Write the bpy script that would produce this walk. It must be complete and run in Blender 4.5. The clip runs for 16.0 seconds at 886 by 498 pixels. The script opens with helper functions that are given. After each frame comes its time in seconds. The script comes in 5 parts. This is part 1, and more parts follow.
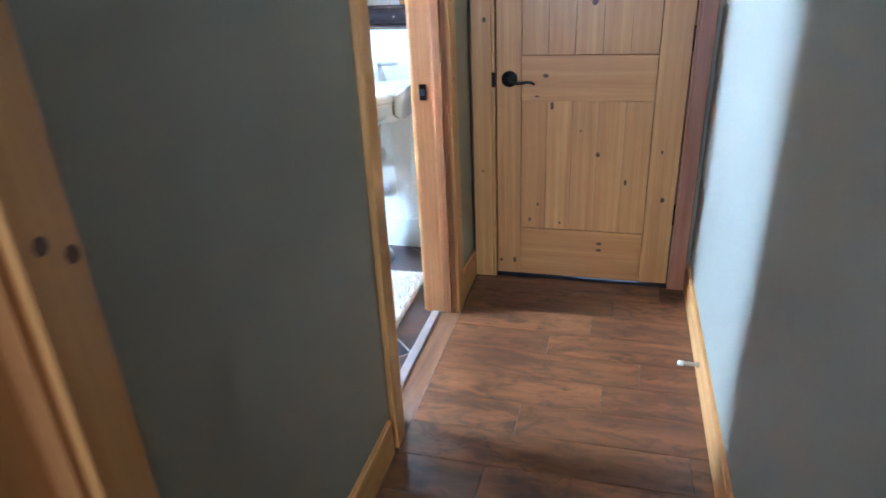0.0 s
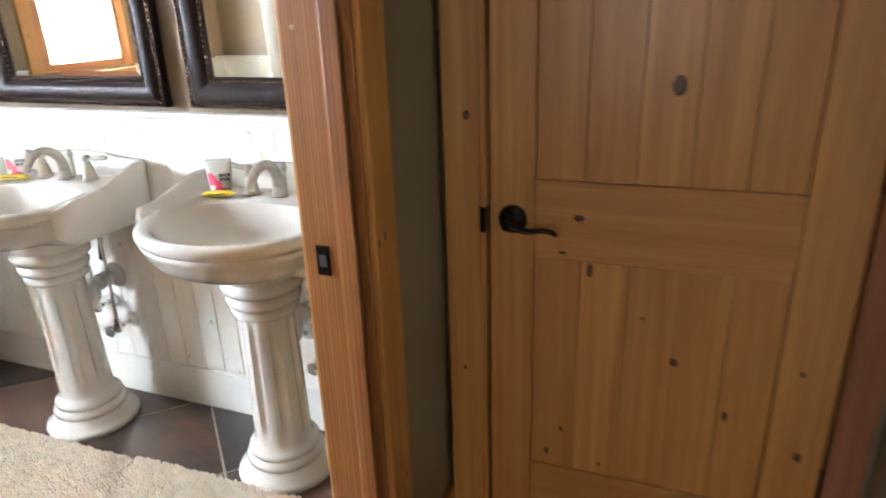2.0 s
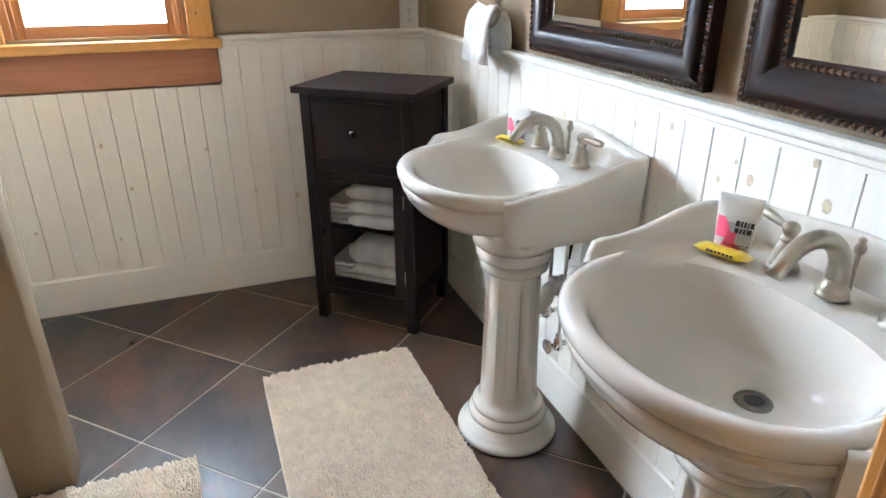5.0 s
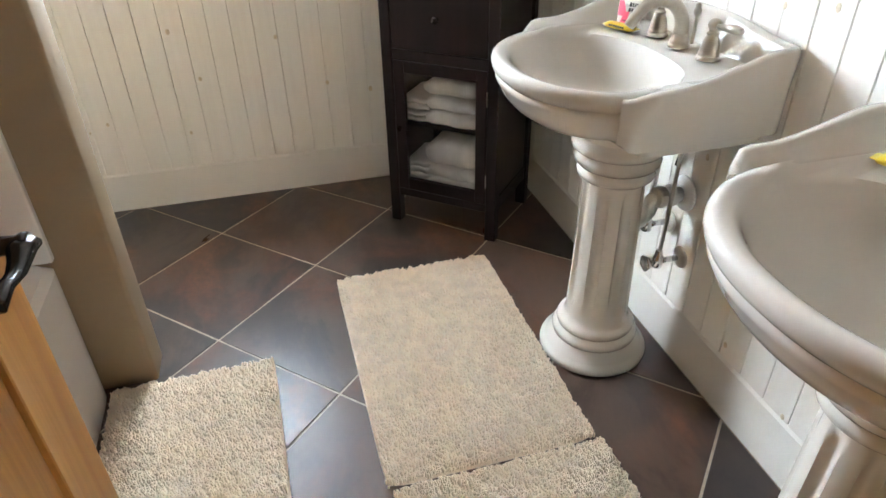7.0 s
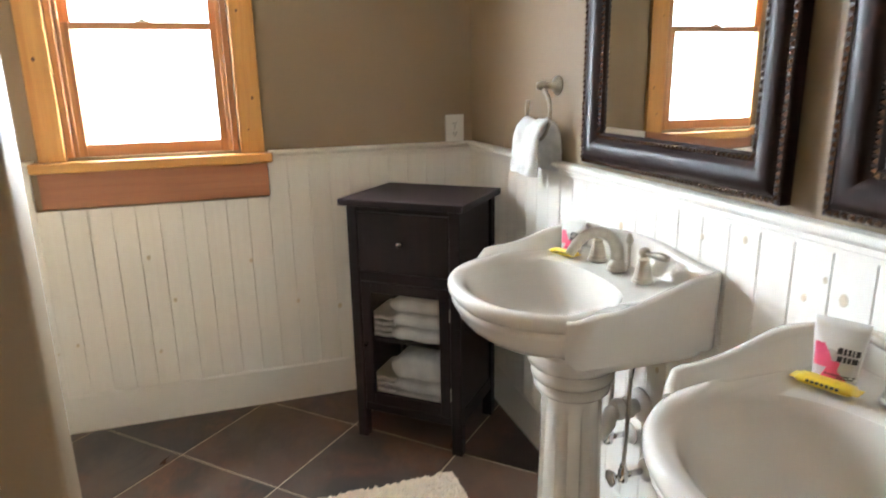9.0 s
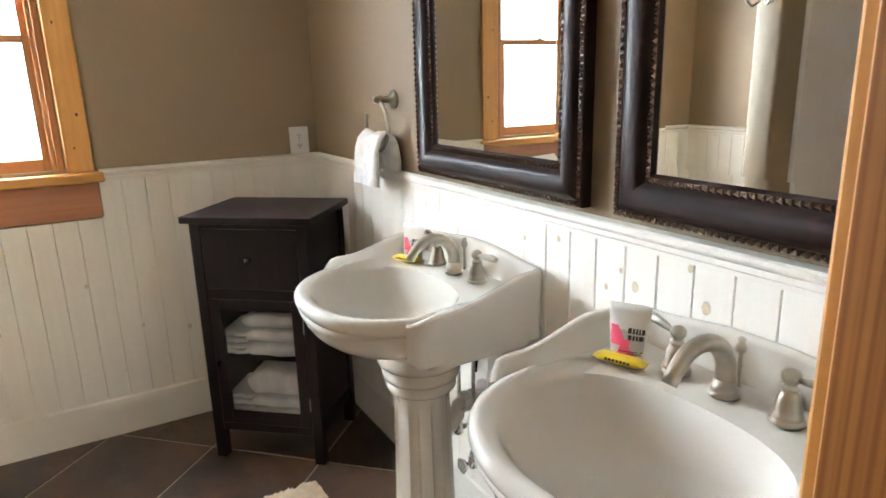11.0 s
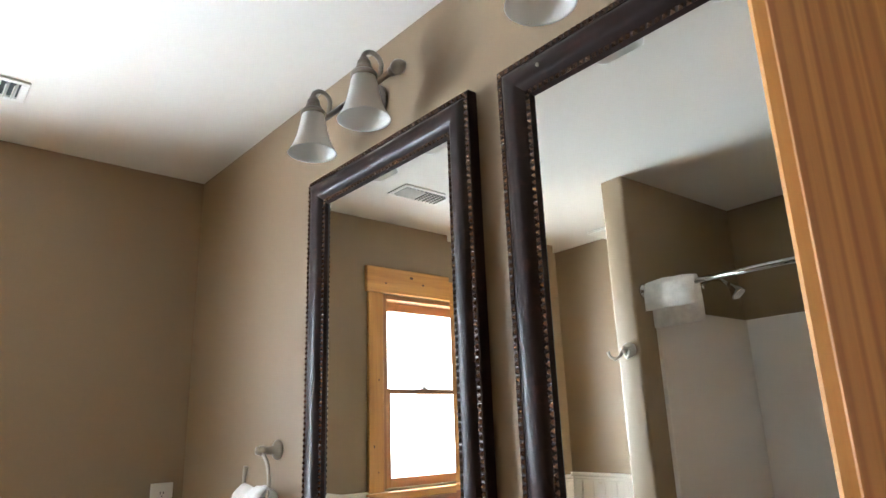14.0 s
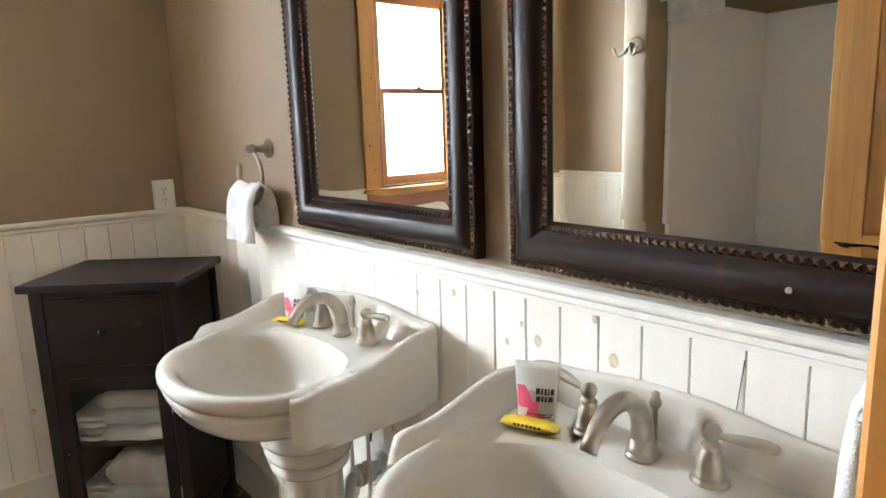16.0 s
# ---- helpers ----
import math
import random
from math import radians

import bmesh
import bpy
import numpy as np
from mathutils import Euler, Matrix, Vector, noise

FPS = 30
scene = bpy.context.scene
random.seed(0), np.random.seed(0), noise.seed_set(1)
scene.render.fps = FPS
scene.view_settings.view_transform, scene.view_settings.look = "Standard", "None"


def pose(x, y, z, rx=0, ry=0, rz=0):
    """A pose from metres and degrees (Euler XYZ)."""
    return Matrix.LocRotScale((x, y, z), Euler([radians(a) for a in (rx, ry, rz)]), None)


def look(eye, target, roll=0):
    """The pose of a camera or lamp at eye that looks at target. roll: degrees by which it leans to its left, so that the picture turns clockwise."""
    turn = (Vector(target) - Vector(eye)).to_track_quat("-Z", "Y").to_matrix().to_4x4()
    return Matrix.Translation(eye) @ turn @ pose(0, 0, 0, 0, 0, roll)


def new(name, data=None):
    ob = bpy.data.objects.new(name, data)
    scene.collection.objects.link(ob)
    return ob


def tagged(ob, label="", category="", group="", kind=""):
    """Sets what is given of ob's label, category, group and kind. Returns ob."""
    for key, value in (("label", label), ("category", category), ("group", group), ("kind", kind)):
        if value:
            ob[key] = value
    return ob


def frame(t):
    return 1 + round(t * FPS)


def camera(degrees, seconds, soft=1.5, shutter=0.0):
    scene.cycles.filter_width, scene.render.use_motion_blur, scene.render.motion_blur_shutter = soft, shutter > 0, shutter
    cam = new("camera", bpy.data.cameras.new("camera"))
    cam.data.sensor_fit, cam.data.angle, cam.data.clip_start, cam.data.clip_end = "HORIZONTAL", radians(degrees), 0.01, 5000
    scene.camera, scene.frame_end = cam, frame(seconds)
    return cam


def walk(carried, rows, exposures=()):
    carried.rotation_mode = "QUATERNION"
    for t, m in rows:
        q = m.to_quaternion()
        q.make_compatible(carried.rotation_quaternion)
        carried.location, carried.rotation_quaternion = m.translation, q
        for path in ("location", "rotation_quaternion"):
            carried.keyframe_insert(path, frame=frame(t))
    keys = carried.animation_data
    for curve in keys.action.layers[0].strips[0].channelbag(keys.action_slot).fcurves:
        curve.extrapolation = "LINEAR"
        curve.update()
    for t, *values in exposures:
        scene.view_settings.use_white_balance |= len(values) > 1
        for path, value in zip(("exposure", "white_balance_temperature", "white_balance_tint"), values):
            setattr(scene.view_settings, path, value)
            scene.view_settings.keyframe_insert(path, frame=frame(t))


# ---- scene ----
cam = camera(69.2, 16.0, 1.5, 0.4)
PATH = [
    (0, (0.648, 0.234, 1.417), (0.153, 1.979, 0.574), -2.8),
    (0.5, (0.694, 0.544, 1.405), (0.253, 2.266, 0.488), -2.9),
    (1, (0.691, 0.901, 1.42), (0.279, 2.533, 0.34), -2.6),
    (1.5, (0.656, 1.266, 1.405), (0.212, 3.03, 0.574), -2.4),
    (2, (0.561, 1.578, 1.383), (-0.117, 3.319, 0.671), -2.0),
    (2.5, (0.436, 1.819, 1.388), (-0.54, 3.426, 0.704), -1.4),
    (3, (0.334, 2.015, 1.373), (-1.095, 3.253, 0.72), -1.2),
    (3.5, (0.231, 2.173, 1.356), (-1.5, 2.932, 0.702), -0.6),
    (5.8, (0.004, 2.212, 1.346), (-1.626, 2.802, 0.349), -0.4),
    (6, (-0.027, 2.199, 1.323), (-1.63, 2.749, 0.26), -0.7),
    (6.5, (-0.076, 2.175, 1.29), (-1.692, 2.66, 0.216), -0.9),
    (7, (-0.074, 2.181, 1.295), (-1.7, 2.607, 0.211), -1.1),
    (7.5, (-0.062, 2.177, 1.303), (-1.687, 2.57, 0.205), -1.0),
    (8, (-0.046, 2.178, 1.32), (-1.684, 2.571, 0.242), -1.1),
    (8.5, (-0.028, 2.188, 1.341), (-1.796, 2.638, 0.52), -1.1),
    (9, (-0.015, 2.201, 1.351), (-1.861, 2.782, 0.844), -1.1),
    (9.5, (0.033, 2.201, 1.371), (-1.761, 2.945, 0.892), -1.3),
    (9.7, (0.044, 2.205, 1.369), (-1.738, 2.974, 0.886), -1.3),
    (12, (0.072, 2.228, 1.392), (-1.503, 3.399, 1.007), -2.0),
    (12.5, (0.065, 2.231, 1.387), (-1.513, 3.458, 1.32), -1.8),
    (13, (0.059, 2.211, 1.395), (-1.472, 3.473, 1.641), -2.0),
    (13.5, (0.040, 2.204, 1.387), (-1.422, 3.473, 1.889), -1.8),
    (14, (0.015, 2.210, 1.381), (-1.431, 3.484, 1.915), -2.0),
    (14.5, (-0.004, 2.234, 1.381), (-1.457, 3.505, 1.899), -1.8),
    (15, (-0.008, 2.245, 1.378), (-1.5, 3.557, 1.608), -1.9),
    (15.5, (-0.024, 2.280, 1.371), (-1.54, 3.568, 1.167), -2.0),
    (16, (-0.034, 2.286, 1.373), (-1.529, 3.562, 1.004), -1.9),
]
walk(cam, [(t, look(eye, target, roll)) for t, eye, target, roll in PATH],
     [(0, 1.75, 4050, 3), (0.5, 1.65, 4700, 6), (1.0, 1.45, 5000, 7), (1.5, 1.0, 5400, 8), (2.0, 0.6, 5850, 10), (2.5, 0.5, 5800, 8), (3.0, 0.60, 5500, 9), (3.5, 0.36, 5400, 9),
      (6, 0.18, 5950, 10), (8, 0.20, 6050, 10), (9, 0.15, 6150, 10), (12, 0.13, 6300, 10), (13, 0.10, 6350, 9), (14, -0.02, 6050, 10), (15, 0.08, 5850, 10), (16, 0.14, 6200, 10)])


# ---- world and light ----
world = bpy.data.worlds.new("world")
scene.world = world
world.use_nodes = True
wn = world.node_tree
sky = wn.nodes.new("ShaderNodeTexSky")
sky.sky_type, sky.sun_disc = "NISHITA", False
sky.sun_elevation, sky.sun_rotation = radians(42), radians(60)
wn.links.new(sky.outputs[0], wn.nodes["Background"].inputs[0])
wn.nodes["Background"].inputs[1].default_value = 0.15

sun = new("sun", bpy.data.lights.new("sun", "SUN"))
sun.data.energy, sun.data.angle, sun.data.color = 3.0, radians(0.5), (1.0, 0.95, 0.88)
sun.matrix_world = look((8.66 * 0.743, 5.0 * 0.743, 6.7), (0, 0, 0))

# the sky's light in the window opening
sky_lamp = new("window_daylight", bpy.data.lights.new("window_daylight", "AREA"))
sky_lamp.data.shape, sky_lamp.data.size, sky_lamp.data.size_y = "RECTANGLE", 4.4, 2.8
sky_lamp.data.energy, sky_lamp.data.color = 4500.0, (0.84, 0.93, 1.0)
sky_lamp.matrix_world = look((-3.50, 2.45, 1.80), (-1.0, 2.45, 1.80))

# added fill light behind the start of the walk; its source is unseen
hall_fill = new("hall_daylight", bpy.data.lights.new("hall_daylight", "AREA"))
hall_fill.data.shape, hall_fill.data.size, hall_fill.data.size_y = "RECTANGLE", 0.22, 1.2
hall_fill.data.energy, hall_fill.data.color = 16.0, (1.0, 0.94, 0.84)
hall_fill.matrix_world = look((0.16, -1.60, 1.5), (0.45, 2.9, 1.0))

# ---- materials ----
def material(name, rough=0.5, metal=0.0):
    m = bpy.data.materials.new(name)
    m.use_nodes = True
    b = m.node_tree.nodes["Principled BSDF"]
    b.inputs["Roughness"].default_value, b.inputs["Metallic"].default_value = rough, metal
    return m, m.node_tree, b


def node(nt, kind, **props):
    n = nt.nodes.new(kind)
    for k, v in props.items():
        if k == "operation":
            n.operation = v
        elif k == "data_type":
            n.data_type = v
        elif k == "blend_type":
            n.blend_type = v
        else:
            n.inputs[k].default_value = v
    return n


def ramp(nt, fac, stops):
    r = nt.nodes.new("ShaderNodeValToRGB")
    els = r.color_ramp.elements
    while len(els) < len(stops):
        els.new(0.5)
    for e, (p, c) in zip(els, stops):
        e.position, e.color = p, (*c, 1)
    nt.links.new(fac, r.inputs[0])
    return r.outputs[0]


def coords(nt, scale=(1, 1, 1), shift_by_object=0.0, rot=(0, 0, 0), space="Object"):
    tc = nt.nodes.new("ShaderNodeTexCoord")
    mp = nt.nodes.new("ShaderNodeMapping")
    mp.inputs["Scale"].default_value, mp.inputs["Rotation"].default_value = scale, rot
    nt.links.new(tc.outputs[space], mp.inputs[0])
    if shift_by_object:
        oi = nt.nodes.new("ShaderNodeObjectInfo")
        mul = node(nt, "ShaderNodeMath", operation="MULTIPLY")
        mul.inputs[1].default_value = shift_by_object
        nt.links.new(oi.outputs["Random"], mul.inputs[0])
        nt.links.new(mul.outputs[0], mp.inputs["Location"])
    return mp.outputs[0]


def noise_tex(nt, vec, scale, detail=4, rough=0.55, distort=0.0):
    n = node(nt, "ShaderNodeTexNoise", Scale=scale, Detail=detail, Roughness=rough, Distortion=distort)
    nt.links.new(vec, n.inputs["Vector"])
    return n.outputs["Fac"]


def mix(nt, fac, a, b, mode="MIX"):
    n = node(nt, "ShaderNodeMix", data_type="RGBA", blend_type=mode)
    for sock, v in ((n.inputs[0], fac), (n.inputs[6], a), (n.inputs[7], b)):
        if isinstance(v, (int, float)):
            sock.default_value = v
        elif isinstance(v, tuple):
            sock.default_value = (*v, 1)
        else:
            nt.links.new(v, sock)
    return n.outputs[2]


def bump(nt, bsdf, height, strength=0.2, distance=0.002):
    n = node(nt, "ShaderNodeBump", Strength=strength, Distance=distance)
    nt.links.new(height, n.inputs["Height"])
    nt.links.new(n.outputs[0], bsdf.inputs["Normal"])


def paint(name, colour, rough=0.55, texture=0.25, stain=0.06, scale=180):
    """Rolled wall paint: fine roller stipple and faint large unevenness."""
    m, nt, b = material(name, rough)
    v = coords(nt)
    big = noise_tex(nt, v, 1.7, 3)
    c = mix(nt, ramp(nt, big, [(0.35, (0, 0, 0)), (0.7, (1, 1, 1))]), colour, tuple(x * (1 - stain) for x in colour))
    nt.links.new(c, b.inputs["Base Color"])
    bump(nt, b, noise_tex(nt, v, scale, 3), texture, 0.0012)
    return m


def wood(name, light, dark, grain=(0.6, 14, 14), rough=0.42, knots=0.0, axis="x", coat=0.15, knot_scale=3.0, band=0.42):
    """Straight-grained wood with growth bands, fine fibres and knots; the grain runs along the given axis."""
    m, nt, b = material(name, rough)
    sc = {"x": grain, "y": (grain[1], grain[0], grain[2]), "z": (grain[1], grain[2], grain[0])}[axis]
    v = coords(nt, sc, 7.0)
    base = noise_tex(nt, v, 1.6, 5, 0.6, 0.6)
    fine = noise_tex(nt, v, 9.0, 4, 0.65)
    wv = node(nt, "ShaderNodeTexWave", Scale=0.55, Distortion=5.0, Detail=2.0)
    wv.inputs["Detail Scale"].default_value = 1.3
    wv.bands_direction = {"x": "Y", "y": "X", "z": "X"}[axis]
    nt.links.new(v, wv.inputs["Vector"])
    c = ramp(nt, base, [(0.3, light), (0.72, dark)])
    mid = tuple((p + q) / 2 * 0.86 for p, q in zip(light, dark))
    c = mix(nt, ramp(nt, wv.outputs["Fac"], [(0.45, (0, 0, 0)), (0.95, (band, band, band))]), c, mid if band < 0.5 else tuple(x * 0.7 for x in dark))
    c = mix(nt, ramp(nt, fine, [(0.45, (0, 0, 0)), (0.8, (0.35, 0.35, 0.35))]), c, tuple(x * 0.72 for x in dark))
    oi = nt.nodes.new("ShaderNodeObjectInfo")
    c = mix(nt, ramp(nt, oi.outputs["Random"], [(0, (0, 0, 0)), (1, (0.22, 0.22, 0.22))]), c, tuple(x * 0.7 for x in dark))
    if knots:
        kv = coords(nt, {"x": (0.7, 1, 1), "y": (1, 0.7, 1), "z": (1, 1, 0.7)}[axis], 3.0)
        vo = node(nt, "ShaderNodeTexVoronoi", Scale=knot_scale, Randomness=1.0)
        nt.links.new(kv, vo.inputs["Vector"])
        halo = ramp(nt, vo.outputs["Distance"], [(0.02, (0.8, 0.8, 0.8)), (0.06 + knots, (0, 0, 0))])
        core = ramp(nt, vo.outputs["Distance"], [(0.018, (1, 1, 1)), (0.030 + knots * 0.3, (0, 0, 0))])
        c = mix(nt, halo, c, tuple(x * 0.62 for x in dark))
        c = mix(nt, core, c, (0.085, 0.03, 0.012))
    nt.links.new(c, b.inputs["Base Color"])
    b.inputs["Coat Weight"].default_value, b.inputs["Coat Roughness"].default_value = coat, 0.25
    bump(nt, b, fine, 0.15, 0.0008)
    return m


def plain(name, colour, rough=0.5, metal=0.0, vary=0.08, scale=30, coat=0.0, bumpiness=0.0):
    m, nt, b = material(name, rough, metal)
    v = coords(nt)
    f = noise_tex(nt, v, scale, 4)
    nt.links.new(mix(nt, ramp(nt, f, [(0.35, (0, 0, 0)), (0.7, (1, 1, 1))]), colour, tuple(x * (1 - vary) for x in colour)), b.inputs["Base Color"])
    b.inputs["Coat Weight"].default_value = coat
    b.inputs["Coat Roughness"].default_value = 0.08
    if bumpiness:
        bump(nt, b, f, bumpiness, 0.002)
    return m


TAUPE = paint("taupe_wall_paint", (0.237, 0.1665, 0.096), 0.55)
HALLPAINT = paint("olive_grey_hall_paint", (0.25, 0.208, 0.138), 0.55)
CEIL = paint("ceiling_paint", (0.76, 0.73, 0.665), 0.7, 0.35, 0.03, 120)
PINE_Z = wood("pine_upright", (0.64, 0.33, 0.085), (0.42, 0.172, 0.036), axis="z", knots=0.015, knot_scale=3.4)
PINE_X = wood("pine_level", (0.64, 0.33, 0.085), (0.42, 0.172, 0.036), axis="x", knots=0.015, knot_scale=3.4)
PINE_Y = wood("pine_level_across", (0.64, 0.33, 0.085), (0.42, 0.172, 0.036), axis="y", knots=0.015, knot_scale=3.4)
FIR_Z = wood("fir_upright", (0.50, 0.225, 0.054), (0.30, 0.105, 0.024), grain=(0.6, 80, 80), axis="z", coat=0.2, band=0.68)
PINE_CLEAR_Z = wood("pine_door_upright", (0.64, 0.33, 0.085), (0.42, 0.172, 0.036), grain=(0.6, 17, 17), axis="z", band=0.46)
PINE_CLEAR_X = wood("pine_door_level", (0.64, 0.33, 0.085), (0.42, 0.172, 0.036), grain=(0.6, 17, 17), axis="x", band=0.46)
KNOT = plain("pine_knot", (0.12, 0.045, 0.018), 0.4, vary=0.6, scale=90)
STAIN = plain("yellowed_knot_stain", (0.75, 0.64, 0.45), 0.45, vary=0.3, scale=70)
FIR_Y = wood("fir_level_across", (0.45, 0.205, 0.072), (0.30, 0.12, 0.036), axis="y", coat=0.2)
STOP_Z = wood("fir_stop_upright", (0.42, 0.165, 0.042), (0.22, 0.072, 0.018), grain=(0.6, 60, 60), axis="z", coat=0.2, band=0.5)
CHERRY_Y = wood("reddish_apron_wood", (0.40, 0.165, 0.075), (0.27, 0.095, 0.04), axis="y", coat=0.2)
CHERRY_Z = wood("reddish_casing_wood", (0.40, 0.165, 0.075), (0.27, 0.095, 0.04), axis="z", coat=0.2)
PLANK_Y = wood("hickory_border_plank", (0.27, 0.12, 0.044), (0.12, 0.048, 0.018), grain=(1.2, 9, 9), rough=0.36, axis="y", coat=0.25)
ESPRESSO = wood("espresso_stained_wood", (0.015, 0.0065, 0.0062), (0.007, 0.0036, 0.0036), axis="z", rough=0.42, coat=0.0)
ESPRESSO.node_tree.nodes["Principled BSDF"].inputs["Specular IOR Level"].default_value = 0.16
CERAMIC = plain("white_glazed_ceramic", (0.63, 0.595, 0.53), 0.06, vary=0.02, scale=3, coat=0.4)
PEWTER = plain("dark_aged_nickel", (0.21, 0.185, 0.16), 0.3, 1.0, 0.2, 60)
NICKEL = plain("brushed_nickel", (0.44, 0.395, 0.33), 0.29, 1.0, 0.12, 60)
CHROME = plain("chrome", (0.75, 0.75, 0.75), 0.1, 1.0, 0.03)
BRONZE = plain("oil_rubbed_bronze", (0.03, 0.024, 0.021), 0.22, 0.7, 0.2, 40)
ACRYLIC = plain("white_shower_acrylic", (0.86, 0.82, 0.77), 0.22, vary=0.02, scale=4, coat=0.3)
PLASTIC = plain("white_plastic", (0.78, 0.76, 0.71), 0.35, vary=0.02)
PVC = plain("white_pvc_pipe", (0.72, 0.70, 0.66), 0.35, vary=0.05)
DARKSLOT = plain("dark_slot", (0.03, 0.03, 0.03), 0.7)
GROUT = plain("tan_grout", (0.40, 0.34, 0.26), 0.9, vary=0.25, scale=60, bumpiness=0.3)
GASKET = plain("dull_threshold_strip", (0.27, 0.21, 0.165), 0.35, 0.0, 0.1, 20)
YELLOW = plain("yellow_soap_wrapper", (0.76, 0.53, 0.03), 0.3, vary=0.15, scale=50, coat=0.3)
PINK = plain("pink_print", (0.72, 0.09, 0.17), 0.35, vary=0.08)
TUBEWHITE = plain("clear_white_tube", (0.78, 0.77, 0.72), 0.25, vary=0.03, coat=0.4)
PRINTGREY = plain("silver_grey_print", (0.50, 0.47, 0.45), 0.3, vary=0.05, coat=0.3)
BLACKINK = plain("black_print", (0.03, 0.025, 0.03), 0.4)
RUBBER = plain("white_rubber", (0.75, 0.74, 0.70), 0.6)
BUMPER = plain("cloudy_bumper", (0.42, 0.30, 0.19), 0.4)
CORD = plain("braided_hose", (0.60, 0.55, 0.47), 0.4, 0.0, 0.4, 400, bumpiness=0.6)


def make_white_boards():
    m, nt, b = material("white_painted_pine_boards", 0.42)
    v = coords(nt, (1, 1, 1), 9.0)
    streak = noise_tex(nt, coords(nt, (24, 24, 0.9), 5.0), 1.5, 4, 0.6)
    c = mix(nt, ramp(nt, streak, [(0.4, (0, 0, 0)), (0.75, (1, 1, 1))]), (0.86, 0.83, 0.76), (0.825, 0.79, 0.715))
    vo = node(nt, "ShaderNodeTexVoronoi", Scale=2.6, Randomness=1.0)
    nt.links.new(v, vo.inputs["Vector"])
    ring = ramp(nt, vo.outputs["Distance"], [(0.0, (0.3, 0.3, 0.3)), (0.018, (0.12, 0.12, 0.12)), (0.03, (0.38, 0.38, 0.38)), (0.05, (0, 0, 0))])
    c = mix(nt, ring, c, (0.64, 0.52, 0.31))
    nt.links.new(c, b.inputs["Base Color"])
    bump(nt, b, streak, 0.04, 0.001)
    return m


def make_tile():
    m, nt, b = material("slate_look_floor_tile", 0.3)
    v = coords(nt, (1, 1, 1), 11.0)
    big = noise_tex(nt, v, 2.6, 4, 0.55, 0.5)
    veins = noise_tex(nt, coords(nt, (1.0, 2.2, 1.0), 5.0, (0, 0, 0.6)), 3.4, 6, 0.6, 0.7)
    grit = noise_tex(nt, v, 60, 5, 0.7)
    c = ramp(nt, big, [(0.30, (0.016, 0.012, 0.011)), (0.45, (0.036, 0.023, 0.017)), (0.57, (0.112, 0.044, 0.021)), (0.72, (0.055, 0.038, 0.028))])
    c = mix(nt, ramp(nt, veins, [(0.38, (0, 0, 0)), (0.66, (0.7, 0.7, 0.7))]), c, (0.016, 0.012, 0.011))
    c = mix(nt, ramp(nt, grit, [(0.4, (0, 0, 0)), (0.7, (0.4, 0.4, 0.4))]), c, (0.03, 0.022, 0.018))
    patch = noise_tex(nt, coords(nt, (1.0, 1.6, 1.0), 8.0, (0, 0, 0.5)), 2.4, 9, 0.66, 0.4)
    c = mix(nt, ramp(nt, patch, [(0.50, (0, 0, 0)), (0.56, (0.45, 0.45, 0.45)), (0.66, (0.7, 0.7, 0.7))]), c, (0.070, 0.050, 0.036))
    c = mix(nt, ramp(nt, patch, [(0.36, (0.75, 0.75, 0.75)), (0.45, (0, 0, 0))]), c, (0.016, 0.012, 0.011))
    oi = nt.nodes.new("ShaderNodeObjectInfo")
    c = mix(nt, ramp(nt, oi.outputs["Random"], [(0.2, (0, 0, 0)), (1, (0.3, 0.3, 0.3))]), c, (0.10, 0.04, 0.02), "MIX")
    nt.links.new(c, b.inputs["Base Color"])
    nt.links.new(ramp(nt, veins, [(0.2, (0.26, 0.26, 0.26)), (0.85, (0.36, 0.36, 0.36))]), b.inputs["Roughness"])
    b.inputs["Specular IOR Level"].default_value = 0.4
    bump(nt, b, veins, 0.07, 0.003)
    return m


def make_fabric(name, colour, scale=260, strength=0.8):
    m, nt, b = material(name, 0.95)
    v = coords(nt)
    f = noise_tex(nt, v, scale, 3)
    g = noise_tex(nt, v, 25, 4)
    c = mix(nt, ramp(nt, g, [(0.35, (0, 0, 0)), (0.7, (1, 1, 1))]), colour, tuple(x * 0.80 for x in colour))
    nt.links.new(c, b.inputs["Base Color"])
    b.inputs["Sheen Weight"].default_value = 0.25
    bump(nt, b, f, strength, 0.003)
    return m


def make_glass(name, tint=(1, 1, 1), rough=0.0):
    m, nt, b = material(name, rough)
    b.inputs["Transmission Weight"].default_value = 1.0
    b.inputs["Base Color"].default_value = (*tint, 1)
    b.inputs["IOR"].default_value = 1.45
    return m


def make_mirror():
    m, nt, b = material("mirror_silver", 0.0, 1.0)
    b.inputs["Base Color"].default_value = (0.88, 0.90, 0.88, 1)
    return m


def make_frame_finish():
    m, nt, b = material("antique_black_bronze_frame", 0.33)
    v = coords(nt, (1, 1, 1), 2.0)
    w = noise_tex(nt, v, 28, 6, 0.7)
    c = mix(nt, ramp(nt, w, [(0.55, (0, 0, 0)), (0.75, (1, 1, 1))]), (0.012, 0.0052, 0.004), (0.042, 0.015, 0.008))
    nt.links.new(c, b.inputs["Base Color"])
    b.inputs["Coat Weight"].default_value, b.inputs["Coat Roughness"].default_value = 0.0, 0.25
    b.inputs["Specular IOR Level"].default_value = 0.22
    bump(nt, b, w, 0.03, 0.001)
    return m


